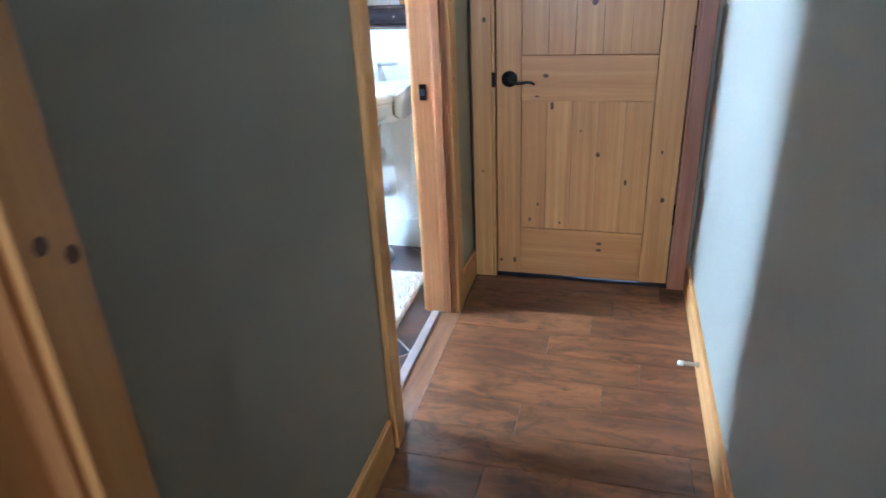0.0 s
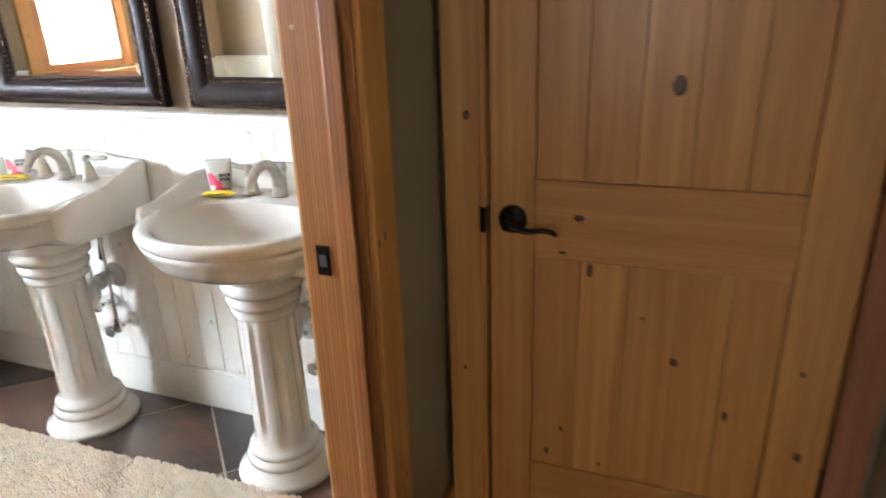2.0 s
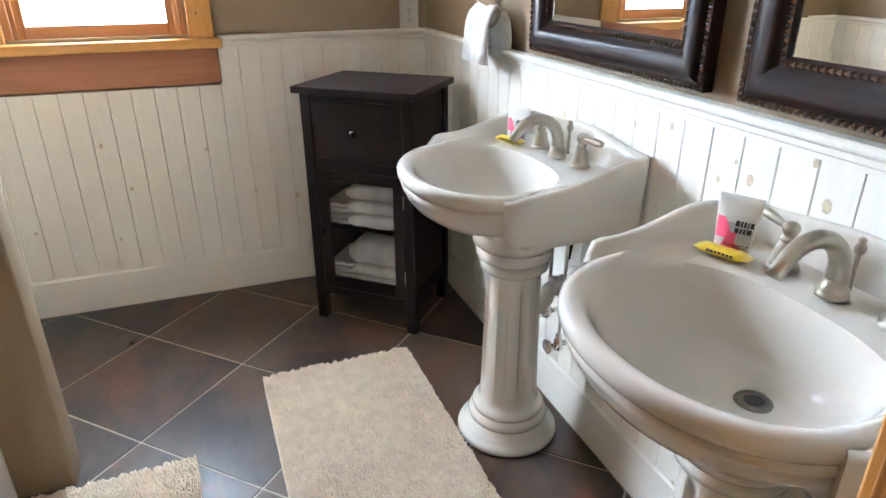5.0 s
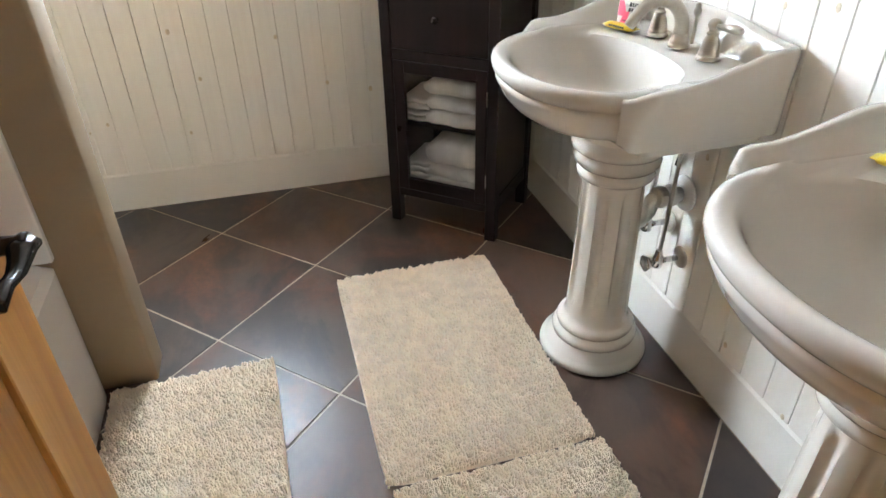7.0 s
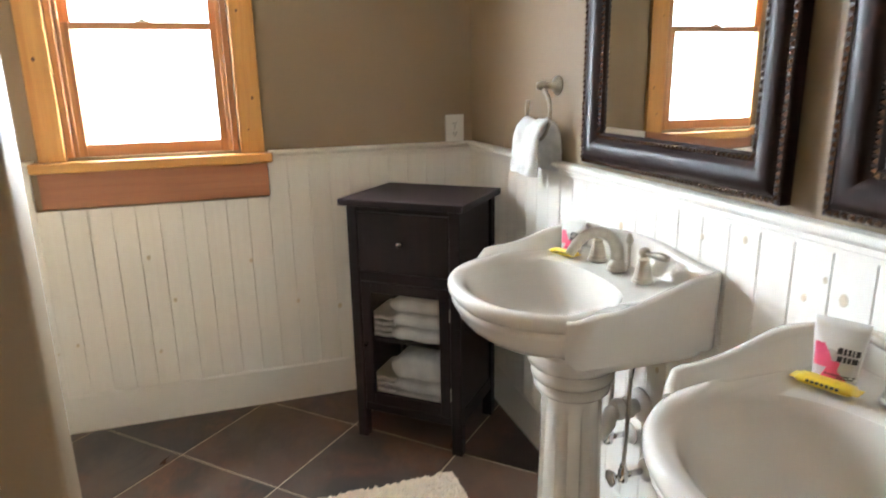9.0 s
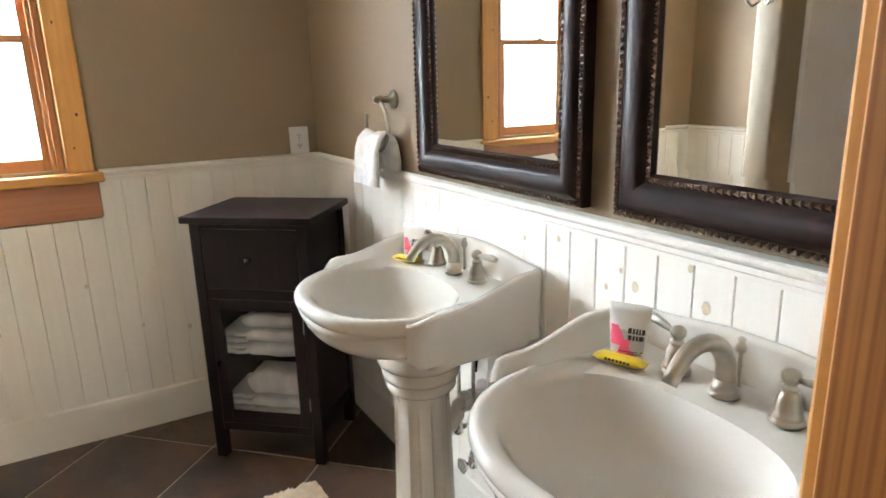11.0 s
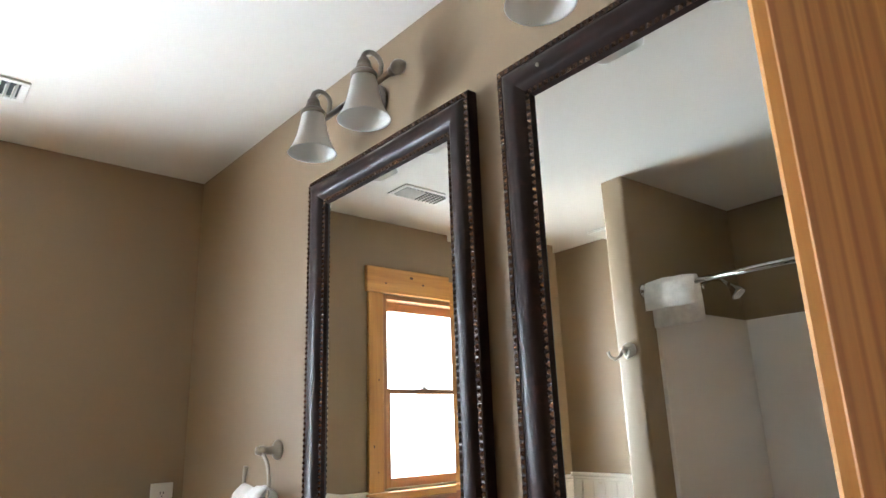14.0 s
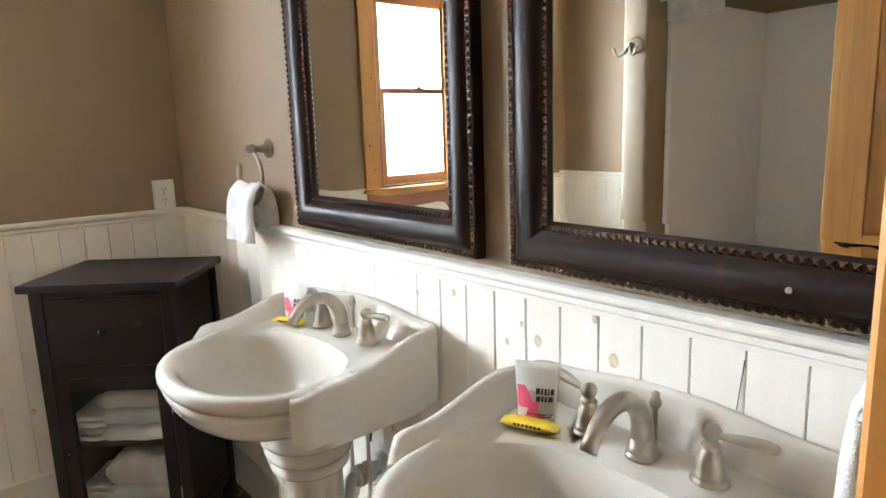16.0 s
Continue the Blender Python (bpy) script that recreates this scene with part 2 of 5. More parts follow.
def make_plank():
    """Hand-scraped hickory: long bands, cross-grain mottling, dark flecks and knots."""
    m, nt, b = material("hickory_floor_plank", 0.33)
    long = noise_tex(nt, coords(nt, (1.2, 7, 7), 7.0), 1.7, 5, 0.6, 0.8)
    mottle = noise_tex(nt, coords(nt, (5.0, 11, 8), 9.0), 1.5, 6, 0.62, 1.2)
    fibre = noise_tex(nt, coords(nt, (5, 95, 60), 3.0), 1.4, 4, 0.65)
    scrape = noise_tex(nt, coords(nt, (16, 5, 5), 4.0), 1.0, 3, 0.5)
    c = ramp(nt, long, [(0.30, (0.26, 0.100, 0.030)), (0.50, (0.155, 0.057, 0.016)), (0.68, (0.055, 0.019, 0.006))])
    c = mix(nt, ramp(nt, mottle, [(0.47, (0, 0, 0)), (0.66, (0.85, 0.85, 0.85))]), c, (0.036, 0.013, 0.005))
    c = mix(nt, ramp(nt, fibre, [(0.48, (0, 0, 0)), (0.75, (0.5, 0.5, 0.5))]), c, (0.060, 0.022, 0.007))
    vo = node(nt, "ShaderNodeTexVoronoi", Scale=4.2, Randomness=1.0)
    nt.links.new(coords(nt, (0.8, 1.3, 1), 6.0), vo.inputs["Vector"])
    c = mix(nt, ramp(nt, vo.outputs["Distance"], [(0.02, (0.9, 0.9, 0.9)), (0.10, (0, 0, 0))]), c, (0.022, 0.009, 0.004))
    oi = nt.nodes.new("ShaderNodeObjectInfo")
    c = mix(nt, ramp(nt, oi.outputs["Random"], [(0.0, (0, 0, 0)), (1.0, (0.45, 0.45, 0.45))]), c, (0.090, 0.033, 0.011))
    nt.links.new(c, b.inputs["Base Color"])
    nt.links.new(ramp(nt, mottle, [(0.3, (0.28, 0.28, 0.28)), (0.8, (0.46, 0.46, 0.46))]), b.inputs["Roughness"])
    b.inputs["Coat Weight"].default_value, b.inputs["Coat Roughness"].default_value = 0.2, 0.25
    bump(nt, b, scrape, 0.22, 0.004)
    return m


PLANK = make_plank()
WHITEWOOD = make_white_boards()
WHITETRIM = paint("white_trim_paint", (0.84, 0.81, 0.74), 0.38, 0.08, 0.04, 60)
TILE = make_tile()
RUG = make_fabric("cream_shag_pile", (0.94, 0.81, 0.635), 500, 0.3)
nt = RUG.node_tree
tuft = nt.nodes.new("ShaderNodeNewGeometry").outputs["Random Per Island"]
nt.links.new(mix(nt, ramp(nt, tuft, [(0.3, (0, 0, 0)), (1.0, (0.45, 0.45, 0.45))]), nt.nodes["Principled BSDF"].inputs["Base Color"].links[0].from_socket, (0.84, 0.66, 0.49)), nt.nodes["Principled BSDF"].inputs["Base Color"])
TOWEL = make_fabric("white_terry_cloth", (0.89, 0.88, 0.85), 420, 0.9)
GLASS = make_glass("clear_glass")
FROST = make_glass("frosted_glass", (0.88, 0.86, 0.82), 0.6)
FROST.node_tree.nodes["Principled BSDF"].inputs["Transmission Weight"].default_value = 0.45
MIRROR = make_mirror()
FRAMEFIN = make_frame_finish()
BEADFIN = plain("bronze_gilt_beads", (0.17, 0.11, 0.075), 0.24, 0.9, 0.35, 120)
GROUND = plain("pale_gravel_ground", (0.26, 0.25, 0.21), 0.9, vary=0.3, scale=2)


# ---- building helpers ----
def part(name, bm, mat, parent=None, label="", smooth=False, mats=None):
    me = bpy.data.meshes.new(name)
    bmesh.ops.recalc_face_normals(bm, faces=bm.faces[:])
    bm.to_mesh(me)
    bm.free()
    for x in (mats or [mat]):
        me.materials.append(x)
    if smooth:
        me.shade_smooth()
    ob = new(name, me)
    if parent is not None:
        ob.parent = parent
    if label:
        ob["label"] = label
    return ob


def smooth_by_angle(ob, degrees=35):
    me = ob.data
    me.shade_smooth()
    me.set_sharp_from_angle(angle=radians(degrees))
    return ob


def thing(name, m, label, category, group=""):
    e = new(name)
    e.empty_display_size = 0.1
    e.matrix_world = m
    return tagged(e, label, category, group)


def box(bm, x0, y0, z0, x1, y1, z1, bevel=0.0, seg=1, m=None):
    r = bmesh.ops.create_cube(bm, size=1.0)
    vs = r["verts"]
    for v in vs:
        v.co = Vector(((x0 + x1) / 2 + v.co.x * (x1 - x0), (y0 + y1) / 2 + v.co.y * (y1 - y0), (z0 + z1) / 2 + v.co.z * (z1 - z0)))
    if bevel:
        es = {e for v in vs for e in v.link_edges}
        r = bmesh.ops.bevel(bm, geom=list(es), offset=bevel, segments=seg, profile=0.5, affect="EDGES")
        vs = list({v for f in r["faces"] for v in f.verts} | {v for v in vs if v.is_valid})
    if m is not None:
        bmesh.ops.transform(bm, matrix=m, verts=[v for v in vs if v.is_valid])
    return bm


def box_mesh(*a, **k):
    return box(bmesh.new(), *a, **k)


def loft(bm, rings, close_ring=True, cap0=False, cap1=False):
    rows = [[bm.verts.new(p) for p in ring] for ring in rings]
    n = len(rows[0])
    for a, b in zip(rows, rows[1:]):
        for i in range(n if close_ring else n - 1):
            j = (i + 1) % n
            bm.faces.new((a[i], a[j], b[j], b[i]))
    if cap0:
        bm.faces.new(rows[0][::-1])
    if cap1:
        bm.faces.new(rows[-1])
    return rows


def lathe(bm, profile, seg=24, centre=(0, 0), wobble=None, cap0=False, cap1=False, m=None):
    rings = []
    for r, z in profile:
        ring = []
        for i in range(seg):
            a = 2 * math.pi * i / seg
            rr = r * (wobble(a, z) if wobble else 1)
            p = Vector((centre[0] + rr * math.cos(a), centre[1] + rr * math.sin(a), z))
            ring.append(m @ p if m else p)
        rings.append(ring)
    loft(bm, rings, True, cap0, cap1)
    return bm


def tube(bm, pts, radii, seg=12, caps=True):
    """A round bar along a line of points."""
    pts = [Vector(p) for p in pts]
    if isinstance(radii, (int, float)):
        radii = [radii] * len(pts)
    up = Vector((0.31, 0.17, 0.93)).normalized()
    rings = []
    for i, p in enumerate(pts):
        d = (pts[min(i + 1, len(pts) - 1)] - pts[max(i - 1, 0)]).normalized()
        u = (up - d * up.dot(d)).normalized()
        w = d.cross(u)
        up = u
        rings.append([p + radii[i] * (u * math.cos(2 * math.pi * k / seg) + w * math.sin(2 * math.pi * k / seg)) for k in range(seg)])
    loft(bm, rings, True, caps, caps)
    return bm


def arc(c, r, a0, a1, n, ax=(1, 0, 0), ay=(0, 0, 1)):
    c, ax, ay = Vector(c), Vector(ax), Vector(ay)
    return [c + r * (ax * math.cos(radians(a0 + (a1 - a0) * i / n)) + ay * math.sin(radians(a0 + (a1 - a0) * i / n))) for i in range(n + 1)]


def extrude_profile(bm, prof, p0, p1, out, up=(0, 0, 1), m0=0.0, m1=0.0):
    """A moulding of profile (out, up) from p0 to p1; m0, m1: mitre, metres along per metre out."""
    p0, p1, out, up = Vector(p0), Vector(p1), Vector(out), Vector(up)
    d = (p1 - p0).normalized()
    rings = [[p0 + out * a + up * b + d * m0 * a for a, b in prof], [p1 + out * a + up * b + d * m1 * a for a, b in prof]]
    loft(bm, rings, True, True, True)
    return bm


def frame_profile(bm, prof, x0, z0, x1, z1):
    """A mitred picture frame in the xz plane; profile of (inwards, forwards); forwards is -y."""
    cs = [(x0, z0, 1, 1), (x1, z0, -1, 1), (x1, z1, -1, -1), (x0, z1, 1, -1)]
    rings = [[(x + sx * a, -b, z + sz * a) for a, b in prof] for x, z, sx, sz in cs]
    loft(bm, rings + [rings[0]], True)
    bmesh.ops.remove_doubles(bm, verts=bm.verts[:], dist=1e-5)
    return bm

# ---- the plan, in metres ----
W, N, S, E_BATH, H_LEFT, H_RIGHT, CEIL_Z = -2.70, 3.19, 0.80, -0.085, 0.035, 1.0, 2.465
DOOR_Y0, DOOR_Y1, DOOR_H = 1.78, 2.54, 2.06
WIN_Y0, WIN_Y1, WIN_Z0, WIN_Z1 = 1.60, 2.21, 1.10, 2.065
HALL_END = 2.935
T = 0.12


def structure(name, bm, mat, label, category, **k):
    return tagged(part(name, bm, mat, **k), label, category, kind="structure")


# ---- walls, floors, ceilings ----
bm = bmesh.new()
box(bm, W - T, S - T, 0, W, WIN_Y0, CEIL_Z)
box(bm, W - T, WIN_Y1, 0, W, N + T, CEIL_Z)
box(bm, W - T, WIN_Y0, 0, W, WIN_Y1, WIN_Z0)
box(bm, W - T, WIN_Y0, WIN_Z1, W, WIN_Y1, CEIL_Z)
structure("wall_west", bm, TAUPE, "taupe painted wall with a window opening", "wall")
structure("wall_north", box_mesh(W, N, 0, E_BATH, N + T, CEIL_Z), TAUPE, "taupe painted wall behind the mirrors", "wall")
bm = box_mesh(W, S - T, 0, E_BATH, S, CEIL_Z)
box(bm, W, S, 0, -1.705, 0.96, CEIL_Z)
structure("wall_south", bm, TAUPE, "taupe painted wall behind the shower", "wall")
MID = -0.025
for x0, x1, name, mat, label in ((E_BATH, MID, "wall_east", TAUPE, "taupe painted wall with the bathroom doorway"), (MID, H_LEFT, "wall_hall_left", HALLPAINT, "olive grey hall wall with the bathroom doorway")):
    bm = bmesh.new()
    box(bm, x0, -1.5, 0, x1, -0.06, CEIL_Z)
    box(bm, x0, 0.70, 0, x1, DOOR_Y0 - 0.02, CEIL_Z)
    box(bm, x0, DOOR_Y1 + 0.02, 0, x1, N + T, CEIL_Z)
    box(bm, x0, DOOR_Y0 - 0.02, DOOR_H + 0.02, x1, DOOR_Y1 + 0.02, CEIL_Z)
    box(bm, x0, -0.06, DOOR_H + 0.02, x1, 0.70, CEIL_Z)
    structure(name, bm, mat, label, "wall")
bm = bmesh.new()
box(bm, H_LEFT, HALL_END, 0, 0.135, HALL_END + T, CEIL_Z)
box(bm, 0.925, HALL_END, 0, H_RIGHT + T, HALL_END + T, CEIL_Z)
box(bm, 0.135, HALL_END, 2.045, 0.925, HALL_END + T, CEIL_Z)
structure("wall_hall_end", bm, HALLPAINT, "olive grey wall around the pine door", "wall")
structure("wall_hall_right", box_mesh(H_RIGHT, -1.5 - T, 0, H_RIGHT + T, HALL_END, CEIL_Z), HALLPAINT, "olive grey hall wall lit from the doorway", "wall")
# unseen closing wall; its narrow slit is made up to pass the fill light
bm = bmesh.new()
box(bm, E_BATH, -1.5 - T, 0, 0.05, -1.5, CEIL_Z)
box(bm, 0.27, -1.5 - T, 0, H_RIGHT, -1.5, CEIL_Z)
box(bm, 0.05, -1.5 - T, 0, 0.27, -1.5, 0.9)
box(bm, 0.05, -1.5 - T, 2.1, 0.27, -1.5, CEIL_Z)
structure("wall_hall_back", bm, HALLPAINT, "plain unseen hall wall with an added slit for the fill light", "wall")
structure("ceiling", box_mesh(W - T, -1.5 - T, CEIL_Z, H_RIGHT + T, N + T, CEIL_Z + 0.1), CEIL, "off-white painted ceiling", "ceiling")
structure("ground", box_mesh(-300, -300, -3.2, 300, 300, -3.0), GROUND, "pale open ground outside the house", "ground")
# the closed room behind the hall door and the side door
structure("wall_room_beyond", box_mesh(H_LEFT, HALL_END + 0.4, 0, H_RIGHT + T, HALL_END + 0.5, CEIL_Z), TAUPE, "plain wall beyond the closed door", "wall")

floor_bath = structure("floor_bath", box_mesh(W, S, -0.06, -0.068, N, -0.0018), GROUT, "grouted floor of diagonal slate-look tiles", "floor")
floor_hall = structure("floor_hall", box_mesh(-0.03, -1.5, -0.06, H_RIGHT, HALL_END + 0.4, -0.006), DARKSLOT, "dark hickory plank floor of the hall", "floor")

def knot(parent, x, y, z, rx, rz, mat=KNOT, m=None):
    """A flat oval knot in the surface of a board, facing -y."""
    bm = bmesh.new()
    k = 14
    loft(bm, [[(x + rx * f * math.cos(2 * math.pi * i / k) * (1 + 0.12 * math.sin(3 * i)), y - dy, z + rz * f * math.sin(2 * math.pi * i / k)) for i in range(k)] for f, dy in ((1.0, 0.0), (0.85, 0.0005), (0.4, 0.0007))], True, False, True)
    if m is not None:
        bmesh.ops.transform(bm, matrix=m, verts=bm.verts[:])
    return part("knot", bm, mat, parent)


# ---- wainscot ----
WF_W, WF_N, WF_S = W + 0.004, N - 0.004, S + 0.004
BB_H, RAIL_Z = 0.165, 1.052


def board_mesh(width, height, name):
    """A tongue-and-groove board standing on z = 0, its face towards -y, 11 mm thick, edges chamfered."""
    bm = bmesh.new()
    w, t, c, g = width / 2, 0.011, 0.0021, 0.0004
    sec = [(-w + g, 0), (-w + g, -t + c), (-w + g + c, -t), (w - g - c, -t), (w - g, -t + c), (w - g, 0)]
    loft(bm, [[(x, y, 0) for x, y in sec], [(x, y, height) for x, y in sec]], True, True, True)
    bmesh.ops.recalc_face_normals(bm, faces=bm.faces[:])
    me = bpy.data.meshes.new(name)
    bm.to_mesh(me)
    bm.free()
    me.materials.append(WHITEWOOD)
    return me


PITCH = 0.0833
FULL = board_mesh(PITCH, RAIL_Z - BB_H, "board")
SHORT = board_mesh(PITCH, 0.91 - BB_H, "board")


def wainscot(name, p0, d, length, out, label, short=None, first=None, pitch=PITCH):
    """Boards along a wall from p0 in direction d; short: a stretch with lower boards."""
    p0, d, out = Vector(p0), Vector(d), Vector(out)
    back = part(name, bmesh.new(), WHITETRIM)
    tagged(back, label, "wainscot", kind="structure")
    bm = bmesh.new()
    prof = [(0, 0), (0.017, 0), (0.017, BB_H - 0.012), (0.012, BB_H), (0, BB_H)]
    extrude_profile(bm, prof, p0, p0 + d * length, out)
    part("baseboard", bm, WHITETRIM, back)
    prof = [(0, 0), (0.016, 0), (0.016, 0.010), (0.021, 0.013), (0.021, 0.024), (0.031, 0.031), (0.033, 0.036), (0.033, 0.043), (0.029, 0.047), (0, 0.047)]
    a, b = (p0 + Vector((0, 0, RAIL_Z - 0.004)), p0 + d * length + Vector((0, 0, RAIL_Z - 0.004)))
    if short:
        for u0, u1 in ((0, short[0]), (short[1], length)):
            bm = bmesh.new()
            extrude_profile(bm, prof, a + d * u0, a + d * u1, out)
            part("chair_rail", bm, WHITETRIM, back)
    else:
        bm = bmesh.new()
        extrude_profile(bm, prof, a, b, out)
        part("chair_rail", bm, WHITETRIM, back)
    turn = Matrix(((d.x, -out.x, 0, 0), (d.y, -out.y, 0, 0), (0, 0, 1, 0), (0, 0, 0, 1)))
    if turn.determinant() < 0:
        turn = Matrix(((-d.x, -out.x, 0, 0), (-d.y, -out.y, 0, 0), (0, 0, 1, 0), (0, 0, 0, 1)))
    n = int(length / pitch)
    rest = length - n * pitch if first is None else first
    full = FULL if pitch == PITCH else board_mesh(pitch, RAIL_Z - BB_H, "board")
    u = rest - pitch / 2
    while u < length:
        low = short and short[0] < u < short[1]
        ob = new("board", SHORT if low else full)
        ob.parent = back
        ob.matrix_local = Matrix.Translation(p0 + d * max(u, 0.02) + Vector((0, 0, BB_H - 0.003)) + out * (0.0012 if u < pitch / 2 else 0.002)) @ turn
        u += pitch
    return back


wn_boards = wainscot("wainscot_north", (-0.0885, N, 0), (-1, 0, 0), 2.5965, (0, -1, 0), "white painted tongue-and-groove wainscot with yellowed knots", first=0.0769, pitch=0.0843)
ww_boards = wainscot("wainscot_west", (W, N - 0.012, 0), (0, -1, 0), N - 0.012 - 0.96 - 0.012, (1, 0, 0), "white painted tongue-and-groove wainscot below the window", short=(N - 0.012 - 2.318, N - 0.012 - 1.49))
wainscot("wainscot_south", (W + 0.013, 0.96, 0), (1, 0, 0), 0.98, (0, 1, 0), "white painted tongue-and-groove wainscot in the recess")

for kx, kz, r in ((-0.809, 0.969, 0.011), (-0.640, 0.974, 0.012), (-1.08, 0.20, 0.008), (-0.890, 0.949, 0.007), (-0.679, 1.040, 0.008), (-1.047, 1.023, 0.008), (-1.496, 0.960, 0.011), (-0.850, 0.994, 0.006), (-1.175, 1.001, 0.007), (-1.30, 0.62, 0.008), (-0.95, 0.36, 0.009), (-0.86, 0.17, 0.007)):
    knot(wn_boards, kx, N - 0.0131, kz, r * 0.8, r * 1.1, STAIN)
for ky, kz, r in ((2.212, 0.649, 0.007), (2.39, 0.452, 0.007), (2.565, 0.408, 0.009), (1.906, 0.515, 0.007), (1.829, 0.699, 0.008), (1.827, 0.303, 0.006), (1.463, 0.345, 0.004), (1.533, 0.372, 0.006)):
    knot(ww_boards, 0, 0, 0, r * 0.9, r * 1.3, STAIN, m=pose(W + 0.0131, ky, kz, 0, 0, 90))

crack = box_mesh(-0.0007, -0.0006, -0.048, 0.0007, 0.0006, 0.048)
for vert in crack.verts:
    vert.co.x *= 0.35 if vert.co.z < 0 else 1.0
bmesh.ops.transform(crack, matrix=pose(-0.425, N - 0.0132, 0.985, 0, 6, 0), verts=crack.verts[:])
part("crack", crack, DARKSLOT, wn_boards, "thin dark split in a board")

# ---- the wing wall beside the shower ----
bm = bmesh.new()
box(bm, -1.705, S, 0, -1.587, 1.73, CEIL_Z)
up = [e for e in bm.edges if abs(e.verts[0].co.z - e.verts[1].co.z) > 1 and e.verts[0].co.y > 1.5]
bmesh.ops.bevel(bm, geom=up, offset=0.012, segments=4, profile=0.5, affect="EDGES")
smooth_by_angle(structure("wall_wing", bm, TAUPE, "taupe painted wing wall with rounded corners at the shower", "wall"))

# ---- window ----
win = thing("window_1", pose(W, 0, 0), "double-hung fir window with bright overexposed panes", "window")
win["kind"] = "structure"


def wpart(name, x0, y0, z0, x1, y1, z1, mat, bev=0.002, label=""):
    return part(name, box_mesh(x0, y0, z0, x1, y1, z1, bevel=bev), mat, win, label)


wpart("casing", 0.0, 1.51, 1.088, 0.019, 1.60, 2.067, PINE_Z, 0.003)
wpart("casing", 0.0, 2.215, 1.088, 0.019, 2.305, 2.067, PINE_Z, 0.003)
wpart("head_casing", 0.0, 1.495, 2.0675, 0.024, 2.32, 2.205, PINE_Y, 0.004, "knotty pine head board")
bm = box_mesh(-0.10, 1.601, 1.050, 0.0, 2.209, 1.088)
box(bm, 0.0, 1.478, 1.050, 0.048, 2.332, 1.088, bevel=0.006, seg=2)
part("window_sill", bm, PINE_Y, win, "pale pine sill")
wpart("apron", 0.0, 1.497, 0.915, 0.020, 2.312, 1.0495, CHERRY_Y, 0.003, "reddish wood apron board")
for ky, kz, r in ((1.72, 2.150, 0.009), (1.95, 2.135, 0.007), (2.03, 2.165, 0.010), (2.20, 2.120, 0.006)):
    knot(win, 0, 0, 0, r * 1.2, r * 0.8, m=pose(0.024, ky, kz, 0, 0, 90))
for ky, kz, r in ((2.245, 1.62, 0.005), (2.275, 1.30, 0.006), (2.25, 1.18, 0.004), (1.55, 1.45, 0.007)):
    knot(win, 0, 0, 0, r * 0.8, r * 1.2, m=pose(0.019, ky, kz, 0, 0, 90))
wpart("jamb", -0.119, 1.6005, 1.0885, -0.0005, 1.625, 2.064, FIR_Z)
wpart("jamb", -0.119, 2.185, 1.0885, -0.0005, 2.2095, 2.064, FIR_Z)
wpart("jamb", -0.119, 1.6255, 2.040, -0.0005, 2.1845, 2.064, FIR_Y)
wpart("stop", -0.024, 1.6255, 1.0885, -0.012, 1.641, 2.0395, FIR_Z)
wpart("stop", -0.024, 2.169, 1.0885, -0.012, 2.1845, 2.0395, FIR_Z)


def sash(x, z0, z1, top, bottom):
    s = part("sash", box_mesh(x - 0.03, 1.626, z0, x, 1.668, z1, bevel=0.002), FIR_Z, win, "fir window sash")
    part("stile", box_mesh(x - 0.03, 2.142, z0, x, 2.184, z1, bevel=0.002), FIR_Z, s)
    part("rail", box_mesh(x - 0.029, 1.668, z0, x - 0.001, 2.142, z0 + bottom, bevel=0.002), FIR_Y, s)
    part("rail", box_mesh(x - 0.029, 1.668, z1 - top, x - 0.001, 2.142, z1, bevel=0.002), FIR_Y, s)
    p = part("pane", box_mesh(x - 0.018, 1.666, z0 + bottom - 0.002, x - 0.014, 2.144, z1 - top + 0.002), GLASS, s, "clear window pane")
    p.visible_shadow = False
    return s


sash(-0.026, 1.090, 1.580, 0.026, 0.054)
sash(-0.060, 1.556, 2.039, 0.048, 0.026)
bm = box_mesh(-0.052, 1.885, 1.581, -0.028, 1.935, 1.586, bevel=0.001)
lathe(bm, [(0.010, 1.586), (0.010, 1.594), (0.004, 1.596)], 12, (-0.04, 1.91), cap1=True)
box(bm, -0.046, 1.91, 1.589, -0.034, 1.945, 1.594, bevel=0.001)
part("sash_lock", bm, NICKEL, win, "metal sash lock")

# ---- bathroom doorway ----
dw = thing("door_frame_bath", pose(0, 0, 0), "fir jamb and casing of the bathroom doorway", "door frame")
dw["kind"] = "structure"
for y0, y1 in ((DOOR_Y0 - 0.02, DOOR_Y0), (DOOR_Y1, DOOR_Y1 + 0.02)):
    part("jamb", box_mesh(-0.092, y0, 0, 0.042, y1, DOOR_H, bevel=0.0015), FIR_Z, dw)
part("jamb", box_mesh(-0.092, DOOR_Y0 - 0.02, DOOR_H, 0.042, DOOR_Y1 + 0.02, DOOR_H + 0.02, bevel=0.0015), FIR_Y, dw)
part("stop", box_mesh(-0.013, DOOR_Y0, 0.008, 0.024, DOOR_Y0 + 0.012, DOOR_H, bevel=0.005, seg=3), STOP_Z, dw)
part("stop", box_mesh(-0.013, DOOR_Y1 - 0.012, 0.008, 0.024, DOOR_Y1, DOOR_H, bevel=0.005, seg=3), STOP_Z, dw)
part("stop", box_mesh(-0.013, DOOR_Y0 + 0.012, DOOR_H - 0.012, 0.024, DOOR_Y1 - 0.012, DOOR_H, bevel=0.005, seg=3), FIR_Y, dw)
